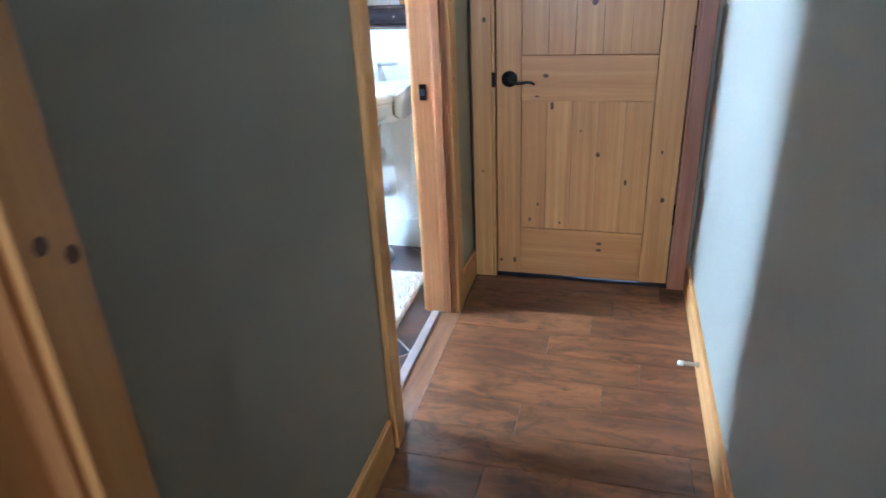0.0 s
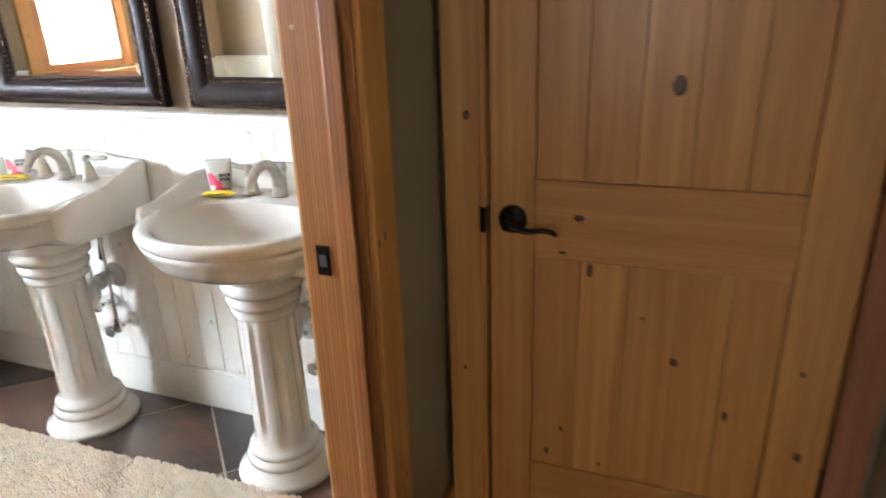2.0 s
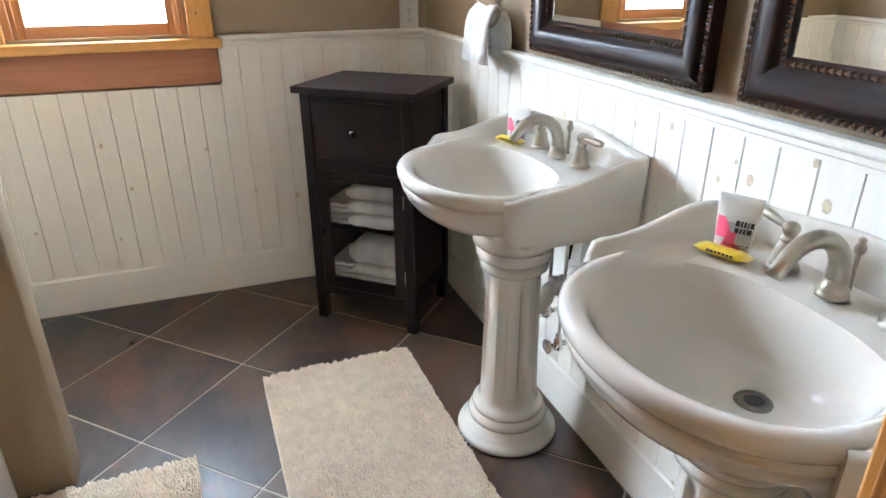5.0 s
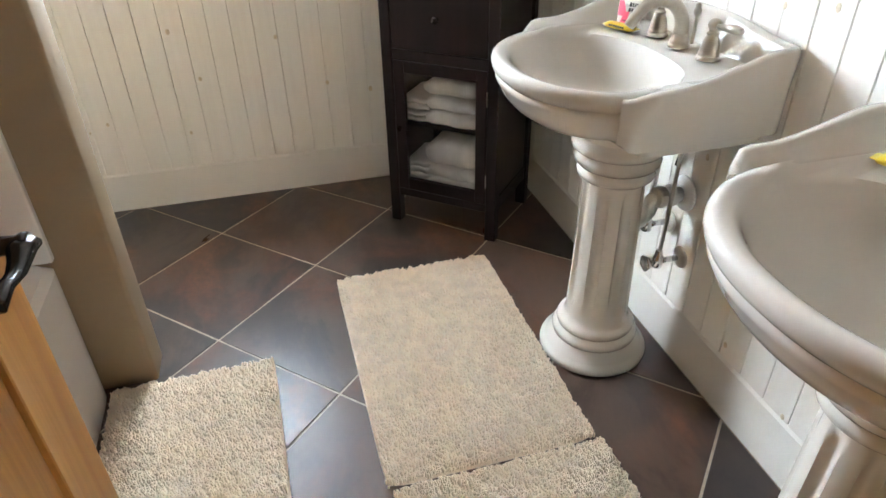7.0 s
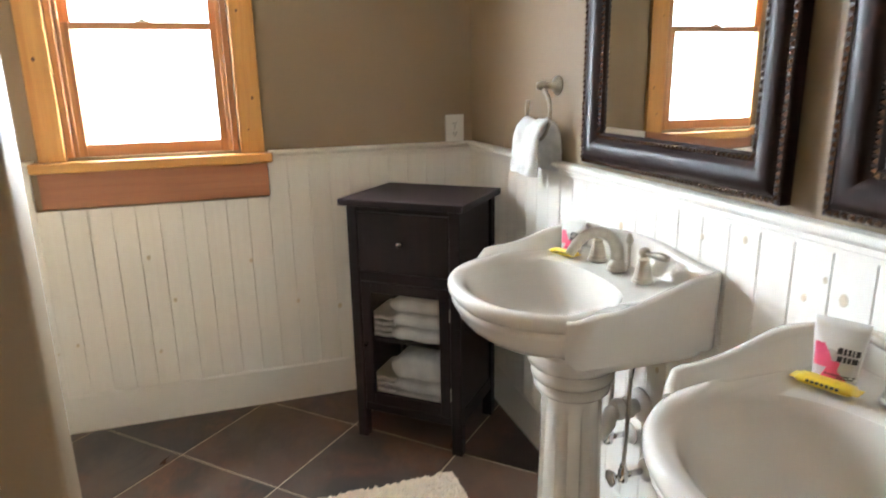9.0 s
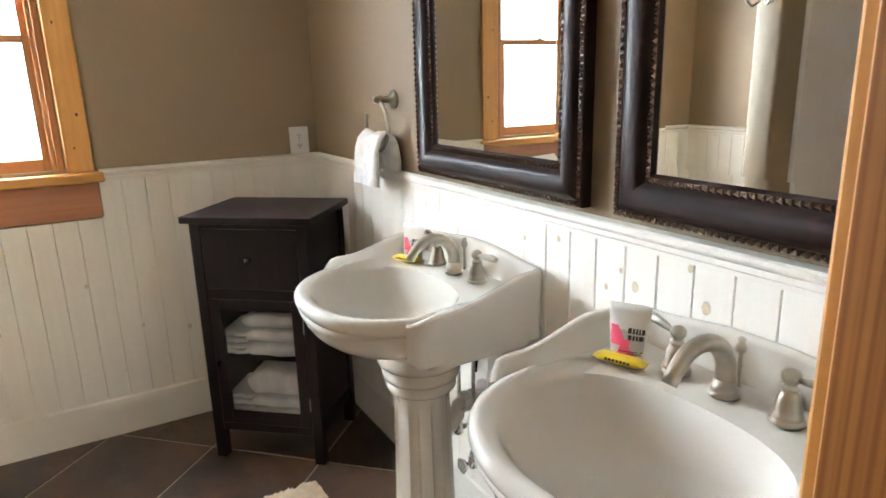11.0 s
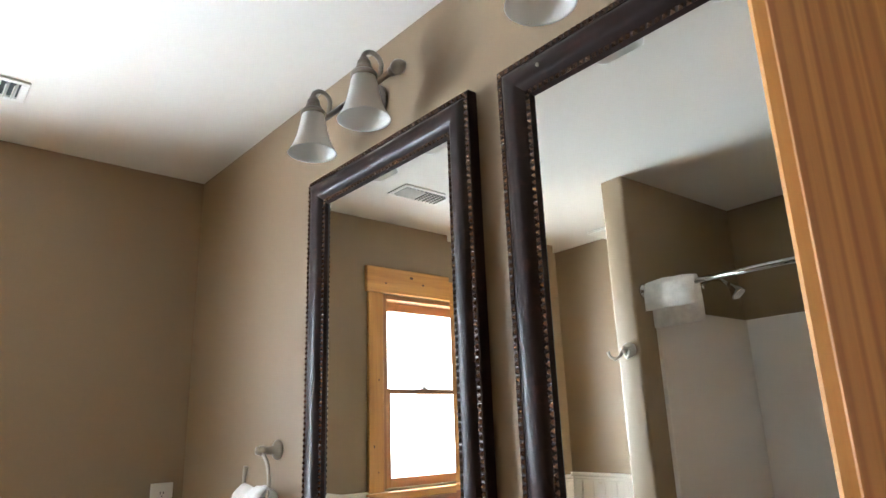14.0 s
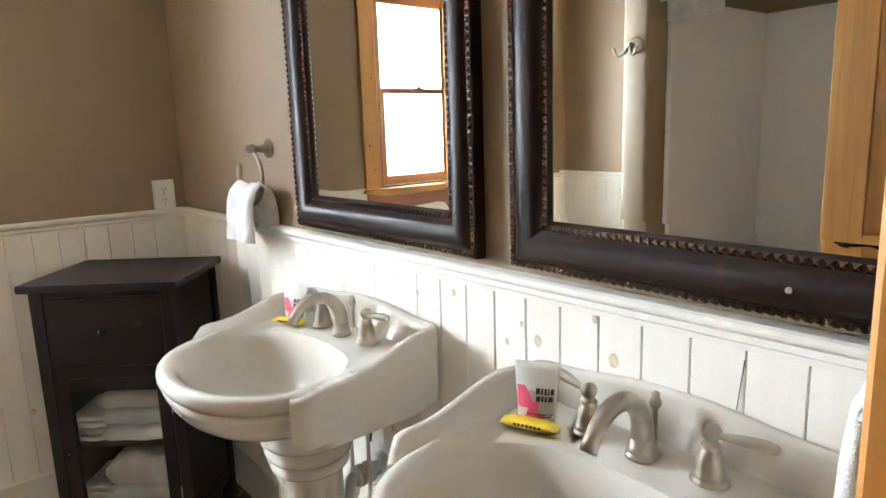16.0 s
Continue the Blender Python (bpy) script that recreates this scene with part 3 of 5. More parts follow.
for x0, x1, name in ((H_LEFT, 0.055, "hall_casing"), (-0.104, E_BATH, "bath_casing")):
    part(name, box_mesh(x0, DOOR_Y0 - 0.080, 0, x1, DOOR_Y0 - 0.006, DOOR_H + 0.006, bevel=0.003), PINE_Z, dw)
    part(name, box_mesh(x0, DOOR_Y1 + 0.008, 0, x1, DOOR_Y1 + 0.098, DOOR_H + 0.006, bevel=0.003), PINE_Z, dw)
    part(name, box_mesh(x0, DOOR_Y0 - 0.11, DOOR_H + 0.0065, x1 + (0.004 if x0 > 0 else 0), DOOR_Y1 + 0.11, DOOR_H + 0.13, bevel=0.003), PINE_Y, dw)
for ky, kz in ((2.585, 0.985), (2.560, 0.978), (2.61, 0.42)):
    knot(dw, 0, 0, 0, 0.004, 0.008, m=pose(0.055, ky, kz, 0, 0, 90))
strike = part("strike_plate", box_mesh(-0.068, DOOR_Y1 - 0.003, 0.912, -0.040, DOOR_Y1 + 0.001, 0.972, bevel=0.001), BRONZE, dw, "dark bronze strike plate")
part("latch_hole", box_mesh(-0.062, DOOR_Y1 - 0.0036, 0.930, -0.046, DOOR_Y1 - 0.001, 0.954), DARKSLOT, strike)
bm = bmesh.new()
lathe(bm, [(0.0043, 0), (0.0043, 0.0004), (0.0033, 0.0008), (0.001, 0.0009)], 14, cap1=True, m=pose(-0.068, DOOR_Y1, 1.356, 90, 0, 0))
part("bumper", bm, BUMPER, dw, "small cloudy rubber bumper", smooth=True)
part("threshold", box_mesh(-0.068, DOOR_Y0, -0.01, -0.030, DOOR_Y1, 0.008, bevel=0.004), GASKET, dw, "pale transition strip between tile and wood")

# ---- hall trim ----
for p0, p1, out, name in (((H_LEFT, 0.80, 0), (H_LEFT, DOOR_Y0 - 0.10, 0), (1, 0, 0), "baseboard_hall"),
                          ((H_LEFT, DOOR_Y1 + 0.10, 0), (H_LEFT, HALL_END, 0), (1, 0, 0), "baseboard_hall"),
                          ((H_RIGHT, HALL_END - 0.001, 0), (H_RIGHT, -1.5, 0), (-1, 0, 0), "baseboard_hall")):
    bm = extrude_profile(bmesh.new(), [(0, 0), (0.015, 0), (0.015, 0.122), (0.011, 0.127), (0, 0.127)], p0, p1, out)
    structure(name, bm, PINE_Y if abs(out[0]) else PINE_X, "pale pine baseboard", "baseboard")


# ---- doors ----
def knobset(parent, x, z, y_face, side, dx):
    """Lever handle on a door leaf in its own frame; side: -1 on the -y face; dx: which way the lever points."""
    bm = bmesh.new()
    lathe(bm, [(0.0, 0), (0.034, 0), (0.034, 0.005), (0.032, 0.008), (0.026, 0.012), (0.012, 0.013), (0.0105, 0.045), (0.013, 0.05), (0.013, 0.058), (0.0, 0.060)], 24,
          m=pose(x, y_face, z) @ (pose(0, 0, 0, 90, 0, 0) if side < 0 else pose(0, 0, 0, -90, 0, 0)))
    y = y_face + side * 0.052
    pts = [(x, y, z), (x + dx * 0.014, y, z - 0.001), (x + dx * 0.030, y, z - 0.007), (x + dx * 0.048, y, z - 0.010), (x + dx * 0.066, y, z - 0.007), (x + dx * 0.084, y, z - 0.004), (x + dx * 0.100, y, z - 0.007), (x + dx * 0.112, y, z - 0.014)]
    count = len(bm.verts)
    tube(bm, pts, [0.011, 0.0095, 0.0075, 0.0065, 0.006, 0.0058, 0.0055, 0.004], 12)
    for v in list(bm.verts)[count:]:
        v.co.y = y + (v.co.y - y) * 1.7
    return part("handle", bm, BRONZE, parent, "dark bronze lever handle", smooth=True)


def pine_door(name, m, label, lever_x, lever_dir, faces):
    """Two-panel knotty pine door; leaf from x 0 to 0.762, its face at y 0, back at 0.035."""
    d = thing(name, m, label, "door")
    w, h, t = 0.762, 2.03, 0.035
    part("stile", box_mesh(0, 0, 0, 0.105, t, h, bevel=0.002), PINE_CLEAR_Z, d)
    part("stile", box_mesh(w - 0.118, 0, 0, w, t, h, bevel=0.002), PINE_CLEAR_Z, d)
    for z0, z1 in ((0.0, 0.233), (0.815, 1.0), (1.90, h)):
        part("rail", box_mesh(0.1053, 0.0005, z0, w - 0.1183, t - 0.0005, z1, bevel=0.002), PINE_CLEAR_X, d)
    for z0, z1 in ((0.2335, 0.8145), (1.0005, 1.8995)):
        n = 5
        for i in range(n):
            a = 0.1055 + (w - 0.224) * i / n
            b = 0.1055 + (w - 0.224) * (i + 1) / n
            part("panel_board", box_mesh(a + 0.0004, 0.009, z0, b - 0.0004, t - 0.009, z1, bevel=0.0009), PINE_CLEAR_Z, d)
    for f in faces:
        knobset(d, lever_x, 0.905, 0 if f < 0 else t, f, lever_dir)
    return d


hd = pine_door("pine_door", pose(0.149, 2.945, 0.012), "closed knotty pine door with plank panels at the hall's end", 0.055, 1, (-1,))


for kx, kz, rx, rz in ((0.581, 0.599, 0.009, 0.011), (0.702, 0.479, 0.006, 0.013), (0.382, 0.805, 0.007, 0.017), (0.330, 0.360, 0.005, 0.008), (0.295, 0.285, 0.005, 0.011), (0.43, 0.275, 0.004, 0.007), (0.505, 0.70, 0.004, 0.005), (0.538, 1.218, 0.013, 0.021)):
    knot(hd, kx - 0.149, 0.009, kz - 0.012, rx, rz)
for kx, kz, rx, rz in ((0.354, 0.930, 0.011, 0.008), (0.609, 0.187, 0.012, 0.007), (0.609, 0.155, 0.012, 0.007), (0.32, 0.815 + 0.03, 0.010, 0.004)):
    knot(hd, kx - 0.149, 0.0005, kz - 0.012, rx, rz)
for kx, kz, rx, rz in ((0.165, 0.075, 0.006, 0.009), (0.228, 0.078, 0.007, 0.015), (0.84, 0.62, 0.005, 0.008), (0.86, 0.41, 0.008, 0.012)):
    knot(hd, kx - 0.149, 0.0, kz - 0.012, rx, rz)
for z in (0.335, 1.06, 1.78):
    bm = box_mesh(0.760, -0.004, z - 0.045, 0.768, 0.004, z + 0.045, bevel=0.001)
    lathe(bm, [(0.006, z - 0.047), (0.006, z + 0.047)], 10, (0.766, -0.005), cap0=True, cap1=True)
    part("hinge", bm, BRONZE, hd, "dark bronze hinge")
hf = thing("door_frame_hall", pose(0, 0, 0), "pine and reddish casing of the hall door", "door frame")
hf["kind"] = "structure"
part("casing", box_mesh(0.048, 2.915, 0, 0.134, 2.935, 2.06, bevel=0.003), PINE_Z, hf)
part("casing", box_mesh(0.921, 2.915, 0, 0.985, 2.935, 2.06, bevel=0.003), CHERRY_Z, hf, "reddish stained casing")
part("casing", box_mesh(0.048, 2.913, 2.0605, 0.985, 2.935, 2.17, bevel=0.003), PINE_X, hf)
part("strike_plate", box_mesh(0.1335, 2.9125, 0.888, 0.1475, 2.9430, 0.948, bevel=0.001), BRONZE, hf, "dark bronze strike plate")
knot(hf, 0.105, 2.915, 1.156, 0.008, 0.011)
knot(hf, 0.09, 2.915, 0.52, 0.004, 0.007)
part("jamb", box_mesh(0.1352, 2.918, 0, 0.1455, 3.05, 2.045), PINE_Z, hf)
part("jamb", box_mesh(0.9145, 2.918, 0, 0.9248, 3.05, 2.045), CHERRY_Z, hf)

bd = pine_door("bathroom_door", pose(-0.096, 1.83, 0.012, 0, 0, 180) @ pose(0, 0, 0), "open knotty pine bathroom door swung against the shower", 0.762 - 0.07, -1, (-1, 1))

# the side door near the start
sd = thing("door_frame_side", pose(0, 0, 0), "pine casing of a side door with dark knots", "door frame")
sd["kind"] = "structure"
part("casing", box_mesh(H_LEFT, 0.70, 0, 0.055, 0.785, 2.06, bevel=0.003), PINE_Z, sd)
part("casing", box_mesh(H_LEFT, -0.145, 0, 0.055, -0.06, 2.06, bevel=0.003), PINE_Z, sd)
part("casing", box_mesh(H_LEFT, -0.15, 2.0605, 0.059, 0.79, 2.18, bevel=0.003), PINE_Y, sd)
for ky, kz in ((0.731, 1.146), (0.767, 1.12)):
    knot(sd, 0, 0, 0, 0.010, 0.012, m=pose(0.055, ky, kz, 0, 0, 90))
part("jamb", box_mesh(-0.085, 0.685, 0, 0.040, 0.6995, 2.06), FIR_Z, sd)
pine_door("side_door", pose(0.0, -0.065, 0.012, 0, 0, 90), "closed knotty pine side door", 0.69, -1, ())

# ---- shower and tub ----
tub = thing("shower_tub", pose(0, 0, 0), "white acrylic tub with a moulded shower surround", "bathtub")
X0, X1, Y0, Y1 = -1.586, -0.087, 0.803, 1.60
bm = bmesh.new()
n = 48


def rrect(cx, cy, a, b, k, z):
    pts = []
    for i in range(n):
        th = 2 * math.pi * i / n
        c, s = math.cos(th), math.sin(th)
        pts.append((cx + a * math.copysign(abs(c) ** k, c), cy + b * math.copysign(abs(s) ** k, s), z))
    return pts


cx, cy, ha, hb = (X0 + X1) / 2, (Y0 + Y1) / 2, (X1 - X0) / 2, (Y1 - Y0) / 2
loft(bm, [rrect(cx, cy, ha, hb, 0.06, 0.0), rrect(cx, cy, ha, hb, 0.06, 0.42), rrect(cx, cy, ha - 0.015, hb - 0.015, 0.08, 0.44), rrect(cx, cy, ha - 0.085, hb - 0.085, 0.35, 0.44),
          rrect(cx, cy, ha - 0.10, hb - 0.10, 0.38, 0.42), rrect(cx, cy, ha - 0.16, hb - 0.15, 0.42, 0.12), rrect(cx, cy, ha - 0.25, hb - 0.21, 0.5, 0.07)], True, True, True)
part("tub", bm, ACRYLIC, tub, smooth=False)
smooth_by_angle(tub.children[0])
for a, b in (((X0, Y0), (X0 + 0.022, Y1 - 0.002)), ((X1 - 0.022, Y0), (X1, Y1 - 0.002)), ((X0 + 0.0222, Y0), (X1 - 0.0222, Y0 + 0.022))):
    part("surround_panel", box_mesh(a[0], a[1], 0.441, b[0], b[1], 1.86, bevel=0.004, seg=2), ACRYLIC, tub, "tall white surround panel")
part("shelf", box_mesh(X0 + 0.45, Y0 + 0.022, 0.90, X1 - 0.25, Y0 + 0.10, 0.95, bevel=0.01, seg=3), ACRYLIC, tub)

rod = thing("shower_rod", pose(0, 0, 0), "chrome shower curtain rod across the tub", "curtain rod")
part("rod", tube(bmesh.new(), [(X0, 1.655, 1.93), (X1, 1.655, 1.93)], 0.0125, 14), CHROME, rod, smooth=True)
for x, s in ((X0, 1), (X1, -1)):
    part("flange", lathe(bmesh.new(), [(0.035, 0), (0.035, 0.008), (0.018, 0.022), (0.014, 0.03)], 18, cap0=True, cap1=True, m=pose(x, 1.655, 1.93, 0, 90 * s, 0)), CHROME, rod, smooth=True)
sh = thing("shower_fixture", pose(-1.587, 1.16, 2.02), "chrome shower head on a short bent arm", "shower head")
part("arm", tube(bmesh.new(), [(0, 0, 0), (0.05, 0, 0.012), (0.10, 0, 0.0), (0.14, 0, -0.035)], 0.009, 10), CHROME, sh, smooth=True)
part("head", lathe(bmesh.new(), [(0.010, 0.02), (0.014, 0.0), (0.020, -0.015), (0.036, -0.045), (0.038, -0.055), (0.030, -0.058)], 20, cap1=True, cap0=True, m=pose(0.145, 0, -0.04, 0, -38, 0)), CHROME, sh, smooth=True)
part("flange", lathe(bmesh.new(), [(0.028, 0), (0.026, 0.006), (0.012, 0.012)], 18, cap0=True, cap1=True, m=pose(0, 0, 0, 0, 90, 0)), CHROME, sh, smooth=True)


def cloth_strip(pts, width, axis, thick, fold=0.004, seed=1, seg=10):
    """A folded cloth: a band of the given thickness that follows a line of points, wide along axis."""
    rng = random.Random(seed)
    pts = [Vector(p) for p in pts]
    axis = Vector(axis)
    bm = bmesh.new()
    rings = []
    phase = rng.random() * 6
    for i, p in enumerate(pts):
        d = (pts[min(i + 1, len(pts) - 1)] - pts[max(i - 1, 0)]).normalized()
        nrm = d.cross(axis).normalized()
        top, bot = [], []
        for k in range(seg + 1):
            u = k / seg - 0.5
            wv = fold * math.sin(u * 7 + phase + i * 0.25) + fold * 0.5 * math.sin(u * 17 + i * 0.5 + phase)
            edge = (1 - (2 * abs(u)) ** 6) * 0.75 + 0.25
            top.append(p + axis * (u * width) + nrm * (thick / 2 * edge + wv))
            bot.append(p + axis * (u * width) + nrm * (-thick / 2 * edge + wv))
        rings.append(top + bot[::-1])
    loft(bm, rings, True, True, True)
    return bm


pts = [(0, 0.028, -0.10), (0, 0.027, -0.05), (0, 0.022, -0.005), (0, 0.010, 0.022), (0, -0.010, 0.022), (0, -0.022, -0.005), (0, -0.027, -0.07), (0, -0.028, -0.17)]
tw = part("bath_towel", cloth_strip([(x, y, z) for x, y, z in pts], 0.24, (1, 0, 0), 0.018, 0.003, 3), TOWEL, smooth=True)
tw.matrix_world = pose(-1.45, 1.655, 1.937)
tagged(tw, "white folded towel hung over the shower rod", "towel")


# robe hook on the wing wall
hk = thing("robe_hook", pose(-1.640, 1.73, 1.675, 0, 0, 180) @ Matrix.Diagonal((1.25, 1.2, 1.25, 1)), "brushed nickel double robe hook on the wing wall", "hook")
part("rosette", lathe(bmesh.new(), [(0.026, 0), (0.026, 0.004), (0.020, 0.010), (0.012, 0.013), (0.010, 0.03), (0.014, 0.034), (0.010, 0.04)], 20, cap0=True, cap1=True, m=pose(0, 0, 0, 90, 0, 0)), NICKEL, hk, smooth=True)
for s in (-1, 1):
    part("prong", tube(bmesh.new(), [(0, -0.036, 0), (s * 0.012, -0.045, -0.022), (s * 0.026, -0.055, -0.032), (s * 0.04, -0.062, -0.022), (s * 0.045, -0.064, -0.004)], [0.006, 0.0055, 0.005, 0.005, 0.006], 10), NICKEL, hk, smooth=True)


# ---- pedestal sinks ----
def soft(a, b, x):
    t = min(1.0, max(0.0, (x - a) / (b - a)))
    return t * t * (3 - 2 * t)


def sink_outline(k):
    """Plan of the rim: an oval bowl in front, a straight-sided deck behind."""
    c, s = math.cos(k), math.sin(k)
    if s < 0:
        e = 0.92
        return Vector((0.268 * math.copysign(abs(c) ** e, c), -0.275 + 0.244 * -abs(s) ** e, 0))
    e = 0.2
    return Vector((0.268 * math.copysign(abs(c) ** e, c), -0.275 + 0.270 * abs(s) ** e, 0))


def wall_top(p):
    """Height of the scrolled edge of the deck at a place on its outline."""
    if p.y > -0.03:
        return 0.942 + 0.018 * soft(0.24, 0.03, abs(p.x))
    return 0.892 + 0.050 * soft(-0.29, -0.055, p.y) - 0.018 * soft(-0.318, -0.368, p.y)


def pedestal_sink(name, m, label):
    s = thing(name, m, label, "sink", "pedestal sinks below the mirrors")
    seg = 96
    ks = [2 * math.pi * i / seg for i in range(seg)]
    out = [sink_outline(k) for k in ks]
    mid = Vector((0, -0.275, 0))
    rings = []
    for z, f in ((0.728, 0.30), (0.739, 0.50), (0.750, 0.65), (0.766, 0.78), (0.786, 0.87), (0.804, 0.918), (0.818, 0.940), (0.824, 0.958), (0.831, 0.968), (0.837, 0.966), (0.840, 0.957), (0.843, 0.968), (0.848, 0.988), (0.857, 1.004), (0.867, 1.005), (0.876, 0.990), (0.8805, 0.960), (0.8795, 0.925), (0.876, 0.885)):
        ring = []
        for p in out:
            b = soft(-0.37, -0.30, p.y)
            front = mid + (p - mid) * f
            fb = f if f > 0.99 else max(f, 0.985)
            if z > 0.87:
                fb = f
            if z < 0.73:
                fb = 0.5
            back = mid + (p - mid) * fb
            q = front.lerp(back, b)
            zz = z if z > 0.84 else z + b * (0.745 - 0.735) * (z > 0.73)
            ring.append((q.x, min(q.y, -0.004), zz + (0.008 * b if z > 0.87 and f < 0.95 else 0)))
        rings.append(ring)
    for z, a in ((0.872, 1.0), (0.862, 0.965), (0.835, 0.91), (0.80, 0.83), (0.768, 0.70), (0.748, 0.50), (0.740, 0.28), (0.738, 0.10)):
        rings.append([(0.224 * a * math.copysign(abs(math.cos(k)) ** (0.95 if math.sin(k) < 0 else 0.8), math.cos(k)), -0.310 + a * (0.174 * math.sin(k) if math.sin(k) < 0 else 0.168 * math.sin(k) ** 0.8) + (1 - a) * 0.065, z) for k in ks])
    bm = bmesh.new()
    loft(bm, rings, True, True, True)
    smooth_by_angle(part("basin", bm, CERAMIC, s), 50)
    # scrolled edge round the deck
    path = [Vector((0.256, -0.368, 0)), Vector((0.262, -0.362, 0))] + [Vector((0.268, -0.352 + 0.322 * i / 16, 0)) for i in range(17)]
    path += [Vector((0.246 + 0.022 * math.cos(radians(a)), -0.030 + 0.022 * math.sin(radians(a)), 0)) for a in (20, 45, 70)]
    path += [Vector((0.246 * (1 - i / 12), -0.008, 0)) for i in range(13)]
    path += [Vector((-p.x, p.y, 0)) for p in path[-2::-1]]
    bm = bmesh.new()
    rings = []
    for i, p in enumerate(path):
        d = (path[min(i + 1, len(path) - 1)] - path[max(i - 1, 0)]).normalized()
        nrm = Vector((d.y, -d.x, 0))
        top = wall_top(p)
        lo = 0.768 + 0.02 * soft(-0.345, -0.368, p.y)
        kk = soft(-0.36, -0.27, p.y)
        o, w = 0.0075, 0.0165
        # the side wings flare outwards and crest behind their front scroll
        g = soft(-0.366, -0.325, p.y) * (1 - 0.85 * soft(-0.14, -0.03, p.y))
        fl = nrm * 0.027 * g
        top += 0.005 * g
        rings.append([p + nrm * o + Vector((0, 0, lo)), p + nrm * o + fl * 0.25 + Vector((0, 0, (lo + top) / 2)), p + nrm * o + fl + Vector((0, 0, top - 0.007)), p + nrm * o * 0.6 + fl + Vector((0, 0, top - 0.002)), p - nrm * 0.003 + fl + Vector((0, 0, top)),
                      p - nrm * w * 0.7 + fl + Vector((0, 0, top - 0.003)), p - nrm * w + fl * 0.9 + Vector((0, 0, top - 0.010)), p - nrm * (w + 0.004 + 0.005 * kk) + Vector((0, 0, 0.866 + 0.022 * kk)), p - nrm * (w + 0.006 + 0.014 * kk) + Vector((0, 0, 0.856 + 0.022 * kk)), p - nrm * w + Vector((0, 0, lo))])
    loft(bm, rings, True, True, True)
    smooth_by_angle(part("splash_edge", bm, CERAMIC, s), 60)
    bm = bmesh.new()

    def flute(a, z):
        k = soft(0.165, 0.19, z) * soft(0.545, 0.52, z)
        return 1 - 0.13 * k * max(0.0, math.cos(8 * a)) ** 0.7

    prof = [(0.150, 0.0), (0.155, 0.006), (0.155, 0.016), (0.151, 0.024), (0.142, 0.029), (0.138, 0.034), (0.129, 0.044), (0.120, 0.052), (0.115, 0.058), (0.120, 0.064), (0.122, 0.073), (0.118, 0.082), (0.109, 0.086),
            (0.105, 0.090), (0.109, 0.096), (0.111, 0.104), (0.107, 0.112), (0.098, 0.117), (0.092, 0.122), (0.089, 0.135), (0.087, 0.150)]
    prof += [(0.087 - 0.009 * i / 14, 0.16 + 0.39 * i / 14) for i in range(15)]
    prof += [(0.080, 0.558), (0.090, 0.562), (0.097, 0.570), (0.098, 0.580), (0.093, 0.588), (0.090, 0.592), (0.099, 0.597), (0.107, 0.607), (0.108, 0.618), (0.102, 0.628), (0.099, 0.632), (0.109, 0.637), (0.118, 0.648), (0.119, 0.661), (0.112, 0.672), (0.109, 0.678), (0.116, 0.695), (0.130, 0.735)]
    lathe(bm, prof, 96, (-0.028, -0.190), flute, True, True)
    smooth_by_angle(part("pedestal", bm, CERAMIC, s, "fluted column pedestal"), 45)
    part("drain", lathe(bmesh.new(), [(0.0, 0.7398), (0.010, 0.7405), (0.021, 0.742), (0.027, 0.7425), (0.029, 0.740)], 24, (0.026, -0.237)), PEWTER, s, "dark metal drain", smooth=True)
    part("drain_hole", lathe(bmesh.new(), [(0.0, 0.7425), (0.012, 0.7432), (0.015, 0.7428)], 18, (0.026, -0.237)), DARKSLOT, s, "dark drain opening")
    # widespread faucet
    f = part("faucet", lathe(bmesh.new(), [(0.0245, 0.882), (0.0245, 0.887), (0.0225, 0.889), (0.0215, 0.893), (0.0225, 0.895), (0.0195, 0.899), (0.0182, 0.912)], 24, (0, -0.092), cap0=True, cap1=True), NICKEL, s, "brushed nickel widespread faucet", smooth=True)
    pts = [(0, -0.092, 0.900), (0, -0.092, 0.920)] + [(0, p.x, p.z) for p in arc((-0.156, 0, 0.922), 0.064, 4, 136, 12)] + [(0, -0.216, 0.950), (0, -0.225, 0.936)]
    tube(bm := bmesh.new(), pts, [0.0180, 0.0172] + [0.0165 - 0.0035 * i / 12 for i in range(13)] + [0.0126, 0.0124], 16)
    part("spout", bm, NICKEL, f, smooth=True)
    part("lift_knob", lathe(bmesh.new(), [(0.004, 0.885), (0.004, 0.945), (0.008, 0.95), (0.0095, 0.958), (0.006, 0.966), (0.007, 0.972), (0.0, 0.976)], 14, (0, -0.058)), NICKEL, f, smooth=True)
    for sx in (-1, 1):
        x = 0.102 * sx
        body = [(0.0265, 0.882), (0.0265, 0.887), (0.0235, 0.889), (0.0225, 0.893), (0.0235, 0.895), (0.0210, 0.899), (0.0198, 0.912), (0.0172, 0.927), (0.0135, 0.938), (0.0112, 0.942), (0.0136, 0.945), (0.0136, 0.948),
                (0.0100, 0.951), (0.0086, 0.955), (0.0122, 0.960), (0.0142, 0.967), (0.0132, 0.975), (0.0085, 0.981), (0.0045, 0.983), (0.0, 0.984)]
        body = [(r, 0.882 + (z - 0.882) * 0.83) for r, z in body]
        h = part("tap", lathe(bmesh.new(), body, 22, (x, -0.085)), NICKEL, f, smooth=True)
        dy = 0.0 if sx > 0 else 0.22
